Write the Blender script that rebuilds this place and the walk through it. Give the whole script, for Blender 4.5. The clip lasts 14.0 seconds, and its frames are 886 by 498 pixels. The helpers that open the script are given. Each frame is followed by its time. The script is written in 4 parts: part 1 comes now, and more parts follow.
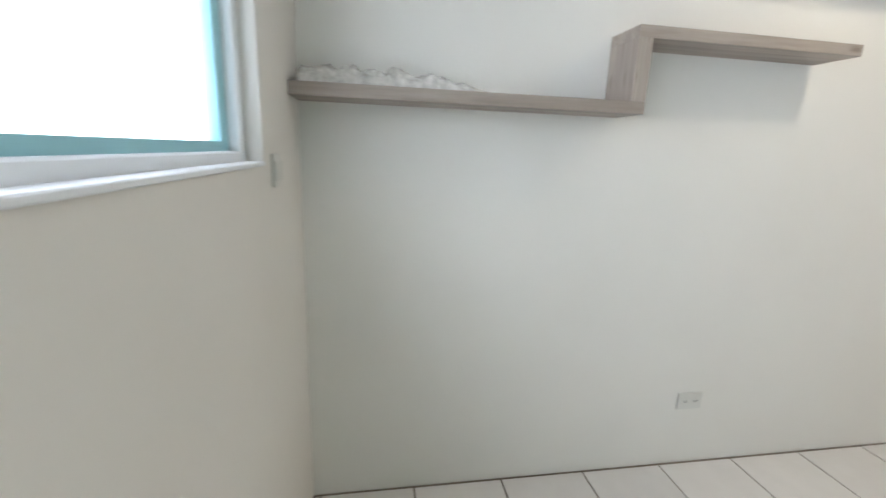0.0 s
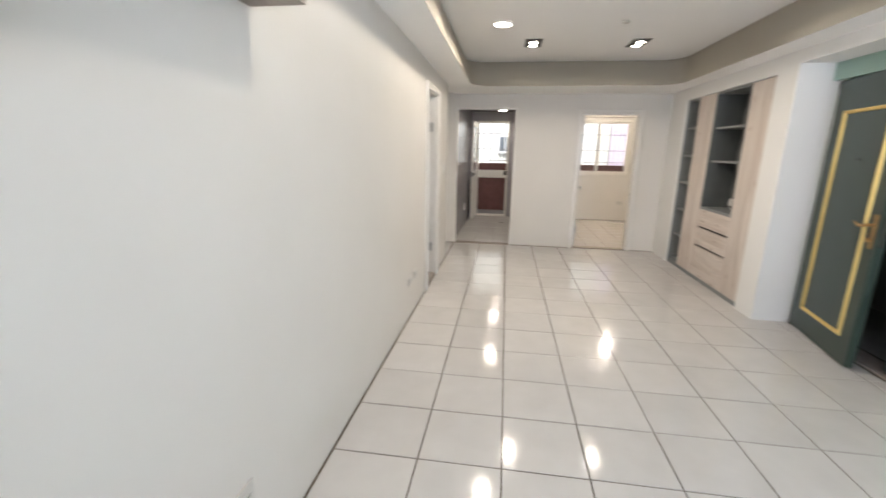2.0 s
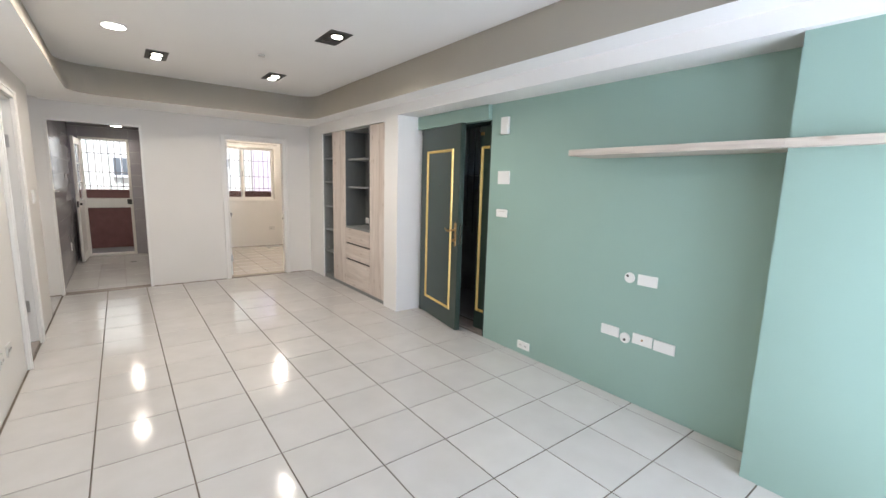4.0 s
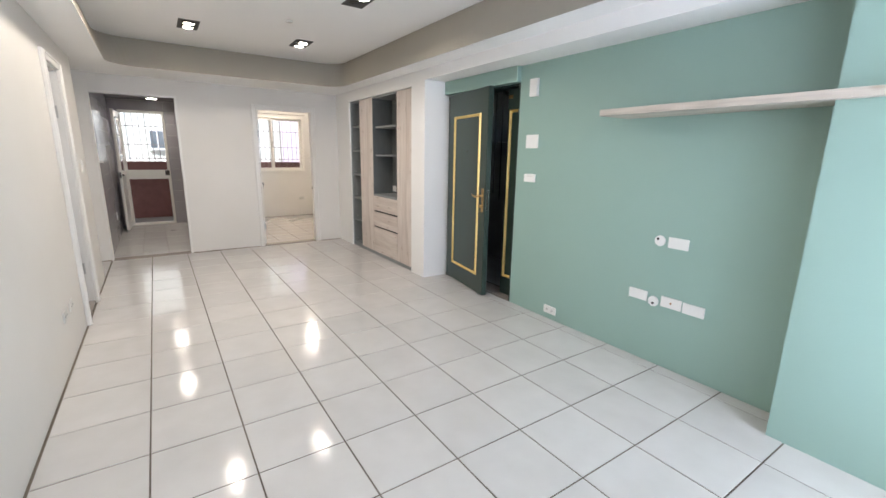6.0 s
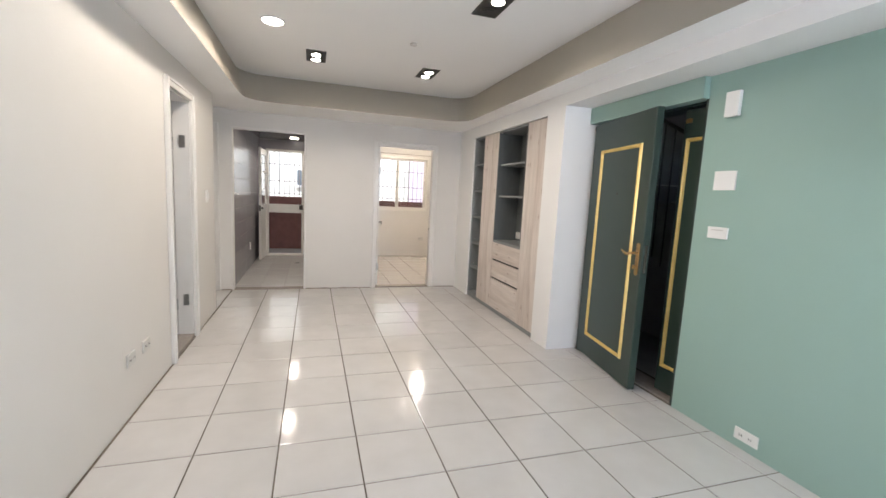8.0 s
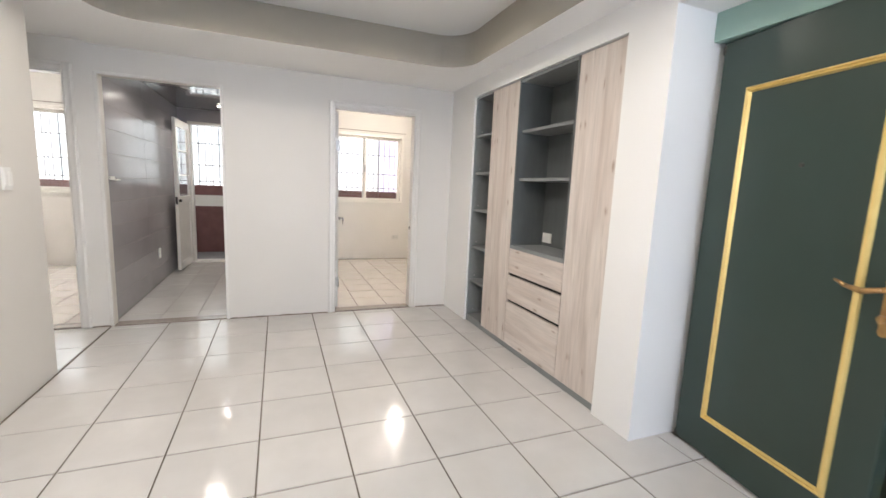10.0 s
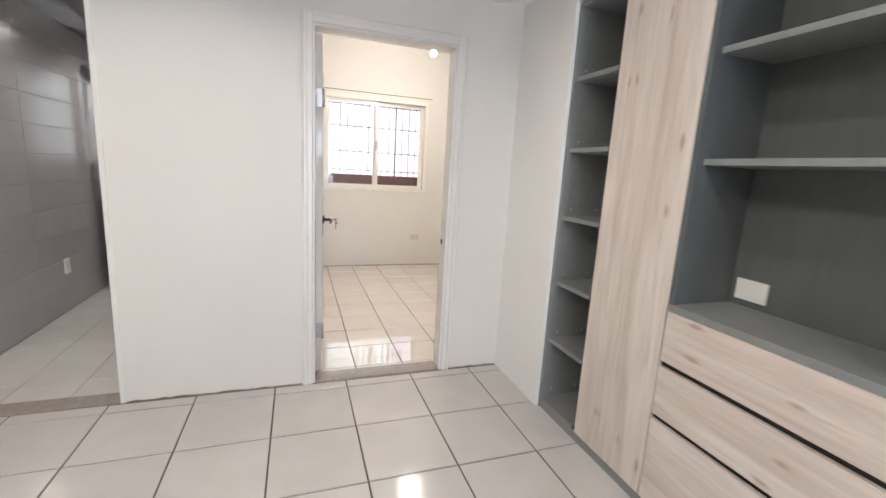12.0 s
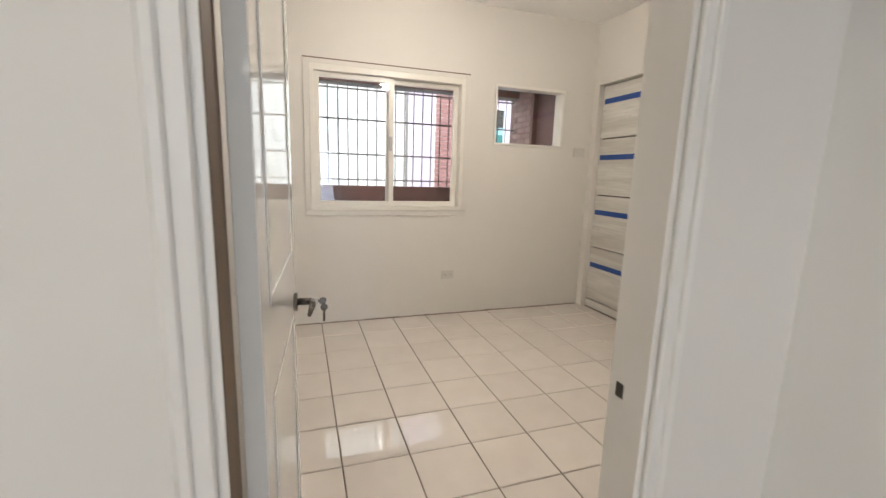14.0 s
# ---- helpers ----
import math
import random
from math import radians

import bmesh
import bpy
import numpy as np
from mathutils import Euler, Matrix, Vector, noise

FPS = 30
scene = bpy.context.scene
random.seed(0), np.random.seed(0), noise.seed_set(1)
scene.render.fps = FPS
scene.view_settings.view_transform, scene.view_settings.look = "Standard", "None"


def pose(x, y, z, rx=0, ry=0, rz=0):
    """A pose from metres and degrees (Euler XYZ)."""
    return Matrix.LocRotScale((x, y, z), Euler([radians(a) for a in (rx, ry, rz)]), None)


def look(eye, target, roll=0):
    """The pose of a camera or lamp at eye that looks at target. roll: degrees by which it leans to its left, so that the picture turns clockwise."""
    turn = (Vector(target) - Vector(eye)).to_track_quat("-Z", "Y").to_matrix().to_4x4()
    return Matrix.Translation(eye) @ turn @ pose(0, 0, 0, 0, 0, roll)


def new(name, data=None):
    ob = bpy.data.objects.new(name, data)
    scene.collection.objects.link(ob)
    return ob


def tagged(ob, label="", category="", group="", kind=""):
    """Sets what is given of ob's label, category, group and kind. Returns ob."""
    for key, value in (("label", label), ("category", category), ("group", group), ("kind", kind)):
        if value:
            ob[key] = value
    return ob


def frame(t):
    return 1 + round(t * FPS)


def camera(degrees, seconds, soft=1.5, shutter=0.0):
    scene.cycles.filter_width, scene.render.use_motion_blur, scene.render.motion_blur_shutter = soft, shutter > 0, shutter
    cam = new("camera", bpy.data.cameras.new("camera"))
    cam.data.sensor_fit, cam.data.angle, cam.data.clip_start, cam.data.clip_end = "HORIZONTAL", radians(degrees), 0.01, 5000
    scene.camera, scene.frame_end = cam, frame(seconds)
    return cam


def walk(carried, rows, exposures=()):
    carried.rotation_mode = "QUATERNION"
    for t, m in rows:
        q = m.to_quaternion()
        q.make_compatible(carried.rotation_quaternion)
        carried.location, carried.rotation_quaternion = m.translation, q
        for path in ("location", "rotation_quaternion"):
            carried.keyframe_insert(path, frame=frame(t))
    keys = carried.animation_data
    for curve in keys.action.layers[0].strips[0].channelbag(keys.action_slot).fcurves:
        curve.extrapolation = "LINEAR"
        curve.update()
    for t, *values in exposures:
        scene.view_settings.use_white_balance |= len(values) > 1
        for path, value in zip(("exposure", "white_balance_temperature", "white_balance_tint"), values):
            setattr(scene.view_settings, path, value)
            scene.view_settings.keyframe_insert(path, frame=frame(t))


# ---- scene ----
cam = camera(92.9, 14.0, 1.5, 0.3)
PATH = [
    (0, (0.367, 1.132, 1.473), (0.692, 3.052, 1.015), 2.2),
    (0.5, (0.493, 1.359, 1.452), (1.255, 3.153, 1.002), 2.5),
    (1, (0.564, 1.682, 1.451), (1.831, 3.16, 0.994), 2.5),
    (1.5, (0.706, 1.841, 1.433), (2.413, 2.781, 0.984), 2.0),
    (2, (0.842, 1.936, 1.456), (2.769, 2.213, 0.998), 1.0),
    (2.5, (0.89, 1.958, 1.455), (2.801, 1.58, 1.005), 1.1),
    (3, (0.863, 2.02, 1.458), (2.608, 1.127, 1.064), 1.5),
    (3.5, (0.829, 2.057, 1.468), (2.404, 0.858, 1.181), 1.9),
    (6, (0.768, 2.122, 1.406), (2.386, 1.031, 0.968), 1.0),
    (6.5, (0.835, 2.095, 1.414), (2.613, 1.257, 1.04), 1.6),
    (7, (1.0, 1.943, 1.405), (2.871, 1.285, 1.146), 2.6),
    (7.5, (1.225, 1.819, 1.384), (3.123, 1.238, 1.135), 3.0),
    (10, (3.255, 1.382, 1.288), (5.095, 0.655, 1.002), 2.5),
    (10.5, (3.669, 1.268, 1.317), (5.51, 0.541, 1.028), 3.2),
    (11, (4.103, 1.178, 1.316), (5.955, 0.481, 1.026), 3.4),
    (11.5, (4.564, 1.034, 1.301), (6.424, 0.376, 0.973), 3.2),
    (12, (5.045, 0.952, 1.302), (6.899, 0.299, 0.933), 3.3),
    (12.5, (5.528, 0.86, 1.294), (7.392, 0.251, 0.898), 3.1),
    (13, (5.995, 0.812, 1.316), (7.869, 0.247, 0.902), 3.5),
    (13.5, (6.459, 0.779, 1.302), (8.34, 0.209, 0.931), 2.7),
    (14, (6.864, 0.745, 1.314), (8.728, 0.109, 0.964), 1.8),
]
walk(cam, [(t, look(eye, target, roll)) for t, eye, target, roll in PATH],
     exposures=[(0.0, 0.92, 6450, 7), (0.5, 1.06, 6450, 7), (1.0, 1.12, 6450, 10), (1.5, 1.02, 6500, 11), (2.5, 1.08, 6350, 8), (3.0, 1.14, 6300, 8), (3.5, 1.12, 6250, 10),
                (6.0, 1.14, 6150, 10), (7.5, 1.08, 6300, 11), (10.0, 1.38, 6050, 10), (11.5, 1.30, 6050, 11), (12.0, 1.42, 5950, 10), (12.5, 1.42, 5850, 9), (13.0, 1.30, 5800, 8), (14.0, 1.0, 6100, 8)])

# ---- world and light ----
world = bpy.data.worlds.new("sky")
world.use_nodes = True
scene.world = world
wn = world.node_tree
sky = wn.nodes.new("ShaderNodeTexSky")
sky.sky_type, sky.sun_disc = "NISHITA", False
sky.sun_elevation, sky.sun_rotation = radians(49), radians(295)
sky.air_density, sky.dust_density = 1.2, 2.5
wn.nodes["Background"].inputs["Strength"].default_value = 0.15
wn.links.new(sky.outputs["Color"], wn.nodes["Background"].inputs["Color"])


def lamp(name, kind, power, colour, m, **more):
    data = bpy.data.lights.new(name, kind)
    data.energy, data.color = power, colour
    if kind == "AREA":
        data.shape, data.size, data.size_y = "RECTANGLE", more["size"], more["size_y"]
    elif kind == "SUN":
        data.angle = radians(more["angle"])
    else:
        data.shadow_soft_size = more["soft"]
        if kind == "SPOT":
            data.spot_size, data.spot_blend = radians(more["cone"]), more["blend"]
    ob = new(name, data)
    ob.matrix_world = m
    return ob


WARM, COOL = (1.0, 0.875, 0.74), (0.79, 0.855, 1.0)
lamp("sun", "SUN", 2.9, (1.0, 0.97, 0.92), look((-30, 14, 38), (0, 0, 0)), angle=16)
# daylight in the front openings
lamp("west_window_light", "AREA", 27, COOL, look((-0.125, 1.53, 1.77), (3, 1.53, 2.7)), size=2.0, size_y=1.1)
# this opening is unseen, added to light the green wall and ceiling
lamp("unseen_opening_light", "AREA", 20, COOL, look((-0.06, 0.2, 1.1), (3, 0.2, 2.6)), size=0.95, size_y=1.9)
# warm fill added at the back window to brighten the north room
lamp("north_room_fill", "AREA", 20, (1.0, 0.95, 0.90), look((10.60, 4.76, 1.57), (8, 4.4, 1.2)), size=0.5, size_y=1.0)


# ---- materials ----
def material(name, colour, rough=0.5, metal=0.0, second=None, scale=6.0, detail=4.0, amount=1.0, bump=0.0, bump_scale=120.0, stretch=(1, 1, 1), coat=0.0,
             spread=0.0, glow=0.0, rough_var=0.0, ior=1.5):
    mat = bpy.data.materials.new(name)
    mat.use_nodes = True
    nt = mat.node_tree
    b = nt.nodes["Principled BSDF"]
    b.inputs["Roughness"].default_value, b.inputs["Metallic"].default_value = rough, metal
    b.inputs["Coat Weight"].default_value = coat
    b.inputs["IOR"].default_value = ior
    b.inputs["Coat Roughness"].default_value = 0.03
    coords = nt.nodes.new("ShaderNodeTexCoord")
    mapping = nt.nodes.new("ShaderNodeMapping")
    mapping.inputs["Scale"].default_value = stretch
    nt.links.new(coords.outputs["Object"], mapping.inputs["Vector"])
    vec = mapping.outputs["Vector"]
    info = nt.nodes.new("ShaderNodeObjectInfo")
    if spread:
        shift = nt.nodes.new("ShaderNodeVectorMath")
        shift.operation = "SCALE"
        shift.inputs[0].default_value = (17.0, 29.0, 41.0)
        nt.links.new(info.outputs["Random"], shift.inputs["Scale"])
        add = nt.nodes.new("ShaderNodeVectorMath")
        nt.links.new(vec, add.inputs[0])
        nt.links.new(shift.outputs["Vector"], add.inputs[1])
        vec = add.outputs["Vector"]
    tex = nt.nodes.new("ShaderNodeTexNoise")
    tex.inputs["Scale"].default_value, tex.inputs["Detail"].default_value = scale, detail
    nt.links.new(vec, tex.inputs["Vector"])
    ramp = nt.nodes.new("ShaderNodeValToRGB")
    ramp.color_ramp.elements[0].position, ramp.color_ramp.elements[1].position = 0.5 - 0.22 * amount, 0.5 + 0.22 * amount
    ramp.color_ramp.elements[0].color = (*(second or colour), 1)
    ramp.color_ramp.elements[1].color = (*colour, 1)
    nt.links.new(tex.outputs["Fac"], ramp.inputs["Fac"])
    out = ramp.outputs["Color"]
    if spread:
        hsv = nt.nodes.new("ShaderNodeHueSaturation")
        val = nt.nodes.new("ShaderNodeMapRange")
        val.inputs["To Min"].default_value, val.inputs["To Max"].default_value = 1 - spread, 1 + spread
        nt.links.new(info.outputs["Random"], val.inputs["Value"])
        nt.links.new(val.outputs["Result"], hsv.inputs["Value"])
        nt.links.new(out, hsv.inputs["Color"])
        out = hsv.outputs["Color"]
    nt.links.new(out, b.inputs["Base Color"])
    if rough_var:
        rr = nt.nodes.new("ShaderNodeMapRange")
        rr.inputs["To Min"].default_value, rr.inputs["To Max"].default_value = rough - rough_var, rough + rough_var
        t3 = nt.nodes.new("ShaderNodeTexNoise")
        t3.inputs["Scale"].default_value = 3.0
        nt.links.new(vec, t3.inputs["Vector"])
        nt.links.new(t3.outputs["Fac"], rr.inputs["Value"])
        nt.links.new(rr.outputs["Result"], b.inputs["Roughness"])
    if bump:
        t2 = nt.nodes.new("ShaderNodeTexNoise")
        t2.inputs["Scale"].default_value, t2.inputs["Detail"].default_value = bump_scale, 3.0
        nt.links.new(vec, t2.inputs["Vector"])
        bp = nt.nodes.new("ShaderNodeBump")
        bp.inputs["Strength"].default_value, bp.inputs["Distance"].default_value = bump, 0.004
        nt.links.new(t2.outputs["Fac"], bp.inputs["Height"])
        nt.links.new(bp.outputs["Normal"], b.inputs["Normal"])
    if glow:
        b.inputs["Emission Color"].default_value = (*colour, 1)
        b.inputs["Emission Strength"].default_value = glow
    return mat


def wood(name, light, dark, knot, along="z", scale=1.0, rough=0.45):
    """Board with long grain and a few knots."""
    mat = bpy.data.materials.new(name)
    mat.use_nodes = True
    nt = mat.node_tree
    b = nt.nodes["Principled BSDF"]
    b.inputs["Roughness"].default_value = rough
    coords, mapping = nt.nodes.new("ShaderNodeTexCoord"), nt.nodes.new("ShaderNodeMapping")
    s = {"x": (0.42, 6, 6), "y": (6, 0.42, 6), "z": (6, 6, 0.42)}[along]
    mapping.inputs["Scale"].default_value = [v * scale for v in s]
    nt.links.new(coords.outputs["Object"], mapping.inputs["Vector"])
    warp = nt.nodes.new("ShaderNodeTexNoise")
    warp.inputs["Scale"].default_value, warp.inputs["Detail"].default_value, warp.inputs["Distortion"].default_value = 1.5, 7.0, 0.9
    nt.links.new(mapping.outputs["Vector"], warp.inputs["Vector"])
    ramp = nt.nodes.new("ShaderNodeValToRGB")
    e = ramp.color_ramp.elements
    e[0].position, e[0].color, e[1].position, e[1].color = 0.33, (*dark, 1), 0.60, (*light, 1)
    nt.links.new(warp.outputs["Fac"], ramp.inputs["Fac"])
    fine = nt.nodes.new("ShaderNodeTexNoise")
    fine.inputs["Scale"].default_value, fine.inputs["Detail"].default_value = 9.0, 5.0
    nt.links.new(mapping.outputs["Vector"], fine.inputs["Vector"])
    mix = nt.nodes.new("ShaderNodeMix")
    mix.data_type, mix.blend_type = "RGBA", "MULTIPLY"
    mix.inputs["Factor"].default_value = 0.36
    nt.links.new(ramp.outputs["Color"], mix.inputs["A"])
    nt.links.new(fine.outputs["Fac"], mix.inputs["B"])
    sep, com = nt.nodes.new("ShaderNodeSeparateXYZ"), nt.nodes.new("ShaderNodeCombineXYZ")
    nt.links.new(coords.outputs["Object"], sep.inputs["Vector"])
    bend = nt.nodes.new("ShaderNodeMath")
    bend.operation = "MULTIPLY_ADD"
    bend.inputs[1].default_value = 0.10
    nt.links.new(warp.outputs["Fac"], bend.inputs[0])
    nt.links.new(sep.outputs["X"], bend.inputs[2])
    nt.links.new(bend.outputs["Value"], com.inputs["X"])
    nt.links.new(sep.outputs["Z"], com.inputs["Y"])
    m2 = nt.nodes.new("ShaderNodeMapping")
    m2.inputs["Scale"].default_value = (11.0, 4.0, 1) if along == "z" else (4.0, 11.0, 1)
    nt.links.new(com.outputs["Vector"], m2.inputs["Vector"])
    vor = nt.nodes.new("ShaderNodeTexVoronoi")
    vor.voronoi_dimensions = "2D"
    vor.inputs["Scale"].default_value = 1.0
    nt.links.new(m2.outputs["Vector"], vor.inputs["Vector"])
    r2 = nt.nodes.new("ShaderNodeValToRGB")
    r2.color_ramp.elements[0].position, r2.color_ramp.elements[0].color = 0.02, (0.7, 0.7, 0.7, 1)
    r2.color_ramp.elements[1].position, r2.color_ramp.elements[1].color = 0.13, (0, 0, 0, 1)
    ragged = nt.nodes.new("ShaderNodeMath")
    ragged.operation = "MULTIPLY_ADD"
    ragged.inputs[1].default_value = 0.30
    nt.links.new(fine.outputs["Fac"], ragged.inputs[0])
    near = nt.nodes.new("ShaderNodeMath")
    near.operation = "SUBTRACT"
    near.inputs[1].default_value = 0.165
    nt.links.new(vor.outputs["Distance"], near.inputs[0])
    nt.links.new(near.outputs["Value"], ragged.inputs[2])
    nt.links.new(ragged.outputs["Value"], r2.inputs["Fac"])
    some = nt.nodes.new("ShaderNodeMath")
    some.operation = "GREATER_THAN"
    some.inputs[1].default_value = 0.6
    nt.links.new(vor.outputs["Color"], some.inputs[0])
    gate = nt.nodes.new("ShaderNodeMath")
    gate.operation = "MULTIPLY"
    nt.links.new(r2.outputs["Color"], gate.inputs[0])
    nt.links.new(some.outputs["Value"], gate.inputs[1])
    mk = nt.nodes.new("ShaderNodeMix")
    mk.data_type = "RGBA"
    nt.links.new(gate.outputs["Value"], mk.inputs["Factor"])
    nt.links.new(mix.outputs["Result"], mk.inputs["A"])
    mk.inputs["B"].default_value = (*knot, 1)
    flat = nt.nodes.new("ShaderNodeMapping")
    flat.inputs["Scale"].default_value = {"x": (4, 60, 60), "y": (60, 4, 60), "z": (60, 60, 4)}[along]
    nt.links.new(coords.outputs["Object"], flat.inputs["Vector"])
    dash = nt.nodes.new("ShaderNodeTexNoise")
    dash.inputs["Scale"].default_value, dash.inputs["Detail"].default_value = 1.0, 2.0
    nt.links.new(flat.outputs["Vector"], dash.inputs["Vector"])
    r3 = nt.nodes.new("ShaderNodeValToRGB")
    r3.color_ramp.elements[0].position, r3.color_ramp.elements[0].color = 0.60, (0, 0, 0, 1)
    r3.color_ramp.elements[1].position, r3.color_ramp.elements[1].color = 0.78, (0.5, 0.5, 0.5, 1)
    nt.links.new(dash.outputs["Fac"], r3.inputs["Fac"])
    mf = nt.nodes.new("ShaderNodeMix")
    mf.data_type = "RGBA"
    nt.links.new(r3.outputs["Color"], mf.inputs["Factor"])
    nt.links.new(mk.outputs["Result"], mf.inputs["A"])
    mf.inputs["B"].default_value = (*[0.6 * c for c in dark], 1)
    nt.links.new(mf.outputs["Result"], b.inputs["Base Color"])
    bp = nt.nodes.new("ShaderNodeBump")
    bp.inputs["Strength"].default_value, bp.inputs["Distance"].default_value = 0.12, 0.002
    nt.links.new(fine.outputs["Fac"], bp.inputs["Height"])
    nt.links.new(bp.outputs["Normal"], b.inputs["Normal"])
    return mat


def clear_glass(name, tint=(1, 1, 1)):
    mat = bpy.data.materials.new(name)
    mat.use_nodes = True
    b = mat.node_tree.nodes["Principled BSDF"]
    b.inputs["Base Color"].default_value = (*tint, 1)
    b.inputs["Roughness"].default_value, b.inputs["Transmission Weight"].default_value, b.inputs["IOR"].default_value = 0.0, 1.0, 1.45
    return mat


CREAMW = material("cream_wall_paint", (0.71, 0.68, 0.635), 0.55, second=(0.68, 0.65, 0.605), scale=1.7, bump=0.10, bump_scale=60)
WHITE = material("white_wall_paint", (0.85, 0.84, 0.82), 0.55, second=(0.82, 0.81, 0.79), scale=1.7, bump=0.10, bump_scale=60)
CEIL = material("white_ceiling_paint", (0.89, 0.88, 0.86), 0.7, second=(0.87, 0.86, 0.84), scale=1.5, bump=0.05)
TAUPE = material("taupe_fascia_paint", (0.40, 0.37, 0.31), 0.6, second=(0.38, 0.35, 0.295), scale=2.0, bump=0.05)
GREEN = material("sage_green_wall_paint", (0.305, 0.44, 0.385), 0.5, second=(0.293, 0.425, 0.37), scale=1.6, bump=0.10, bump_scale=60)
TRIM = material("white_gloss_trim", (0.755, 0.73, 0.69), 0.3, second=(0.72, 0.695, 0.655), scale=5, bump=0.03)
CREAM = material("cream_window_frame", (0.79, 0.76, 0.70), 0.35, second=(0.75, 0.72, 0.66), scale=8)
GLOSSDOOR = material("glossy_white_door", (0.78, 0.76, 0.72), 0.07, second=(0.76, 0.74, 0.70), scale=3)
TILE = material("cream_glazed_tile", (0.61, 0.59, 0.565), 0.11, second=(0.53, 0.51, 0.485), scale=5.5, detail=7, amount=1.6, spread=0.035, rough_var=0.03, ior=1.52, bump=0.012, bump_scale=9)
TILEB = material("beige_glazed_tile", (0.74, 0.68, 0.625), 0.035, second=(0.66, 0.60, 0.545), scale=6, detail=7, amount=1.6, spread=0.03, rough_var=0.015, ior=1.7, coat=0.8, bump=0.006, bump_scale=9)
TILEK = material("grey_kitchen_floor_tile", (0.62, 0.60, 0.57), 0.22, second=(0.54, 0.52, 0.49), scale=6, detail=7, amount=1.5, spread=0.05)
GROUT = material("dark_grout", (0.075, 0.058, 0.043), 0.9, second=(0.17, 0.14, 0.11), scale=1.3, detail=3, amount=0.8)
GROUTL = material("pale_grout", (0.36, 0.34, 0.32), 0.9, second=(0.30, 0.27, 0.24), scale=3)
KTILE = material("grey_wall_tile", (0.38, 0.36, 0.375), 0.19, second=(0.35, 0.33, 0.345), scale=4, spread=0.03)
KCEIL = material("glossy_grey_ceiling_panel", (0.24, 0.235, 0.24), 0.05, second=(0.215, 0.21, 0.215), scale=4)
OAK = wood("pale_oak_board", (0.83, 0.745, 0.675), (0.67, 0.565, 0.495), (0.34, 0.235, 0.175), "z")
OAKH = wood("pale_oak_board_level", (0.83, 0.745, 0.675), (0.67, 0.565, 0.495), (0.34, 0.235, 0.175), "x")
OAKG = wood("grey_oak_board", (0.44, 0.37, 0.315), (0.30, 0.245, 0.205), (0.16, 0.12, 0.095), "x", 1.3)
OAKGZ = wood("grey_oak_board_upright", (0.44, 0.37, 0.315), (0.30, 0.245, 0.205), (0.16, 0.12, 0.095), "z", 1.3)
OAKL = wood("bleached_oak_board", (0.74, 0.66, 0.57), (0.60, 0.52, 0.44), (0.4, 0.31, 0.24), "x", 1.2)
PANELW = wood("pale_ash_panel", (0.82, 0.79, 0.73), (0.64, 0.61, 0.55), (0.5, 0.46, 0.4), "x", 1.0)
# darker on backs and most sides, lighter on shelves, tops and one side
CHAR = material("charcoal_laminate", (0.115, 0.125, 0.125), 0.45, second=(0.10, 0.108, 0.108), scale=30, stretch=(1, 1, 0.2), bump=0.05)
CHARL = material("grey_shelf_laminate", (0.24, 0.25, 0.25), 0.45, second=(0.21, 0.22, 0.22), scale=30)
DARKGAP = material("black_groove", (0.02, 0.018, 0.015), 0.6, second=(0.025, 0.02, 0.018))
DOORG = material("dark_green_door_enamel", (0.032, 0.052, 0.043), 0.28, second=(0.027, 0.045, 0.037), scale=3)
GOLD = material("gold_moulding", (0.80, 0.60, 0.23), 0.38, 0.5, second=(0.72, 0.52, 0.18), scale=14)
BRASS = material("aged_brass", (0.52, 0.33, 0.13), 0.35, 0.85, second=(0.36, 0.20, 0.09), scale=25)
STEEL = material("brushed_steel", (0.55, 0.54, 0.52), 0.32, 0.9, second=(0.45, 0.44, 0.42), scale=40)
DARKBRASS = material("tarnished_lever_metal", (0.17, 0.15, 0.13), 0.25, 0.85, second=(0.11, 0.095, 0.08), scale=25)
DSTEEL = material("dark_steel", (0.09, 0.085, 0.08), 0.45, 0.6, second=(0.06, 0.055, 0.05), scale=20)
PLATE = material("white_plastic", (0.82, 0.81, 0.78), 0.3, second=(0.80, 0.79, 0.76), scale=9)
PLATEC = material("aged_grey_plastic", (0.62, 0.60, 0.56), 0.35, second=(0.58, 0.56, 0.52), scale=9)
BLACK = material("black_lamp_housing", (0.018, 0.017, 0.016), 0.4, second=(0.025, 0.024, 0.022), scale=12)
BULB = material("lit_lamp", (1.0, 0.90, 0.72), 0.4, glow=14.0)
BULBW = material("lit_round_lamp", (1.0, 0.92, 0.78), 0.4, glow=9.0)
STONE = material("grey_threshold_stone", (0.38, 0.335, 0.295), 0.15, second=(0.28, 0.24, 0.21), scale=40, amount=1.3)
AQUA = material("aqua_window_seal", (0.32, 0.60, 0.66), 0.4, second=(0.30, 0.56, 0.62), scale=9)
ALU = material("white_aluminium", (0.76, 0.78, 0.80), 0.35, second=(0.72, 0.74, 0.76), scale=9)
MAROON = material("maroon_parapet_tile", (0.20, 0.085, 0.075), 0.5, second=(0.15, 0.06, 0.055), scale=7, spread=0.10)
PINKT = material("dusty_pink_wall_tile", (0.40, 0.22, 0.20), 0.5, second=(0.33, 0.17, 0.155), scale=7, spread=0.10)
BARS = material("painted_iron_bar", (0.23, 0.21, 0.20), 0.5, 0.3, second=(0.17, 0.15, 0.14), scale=15)
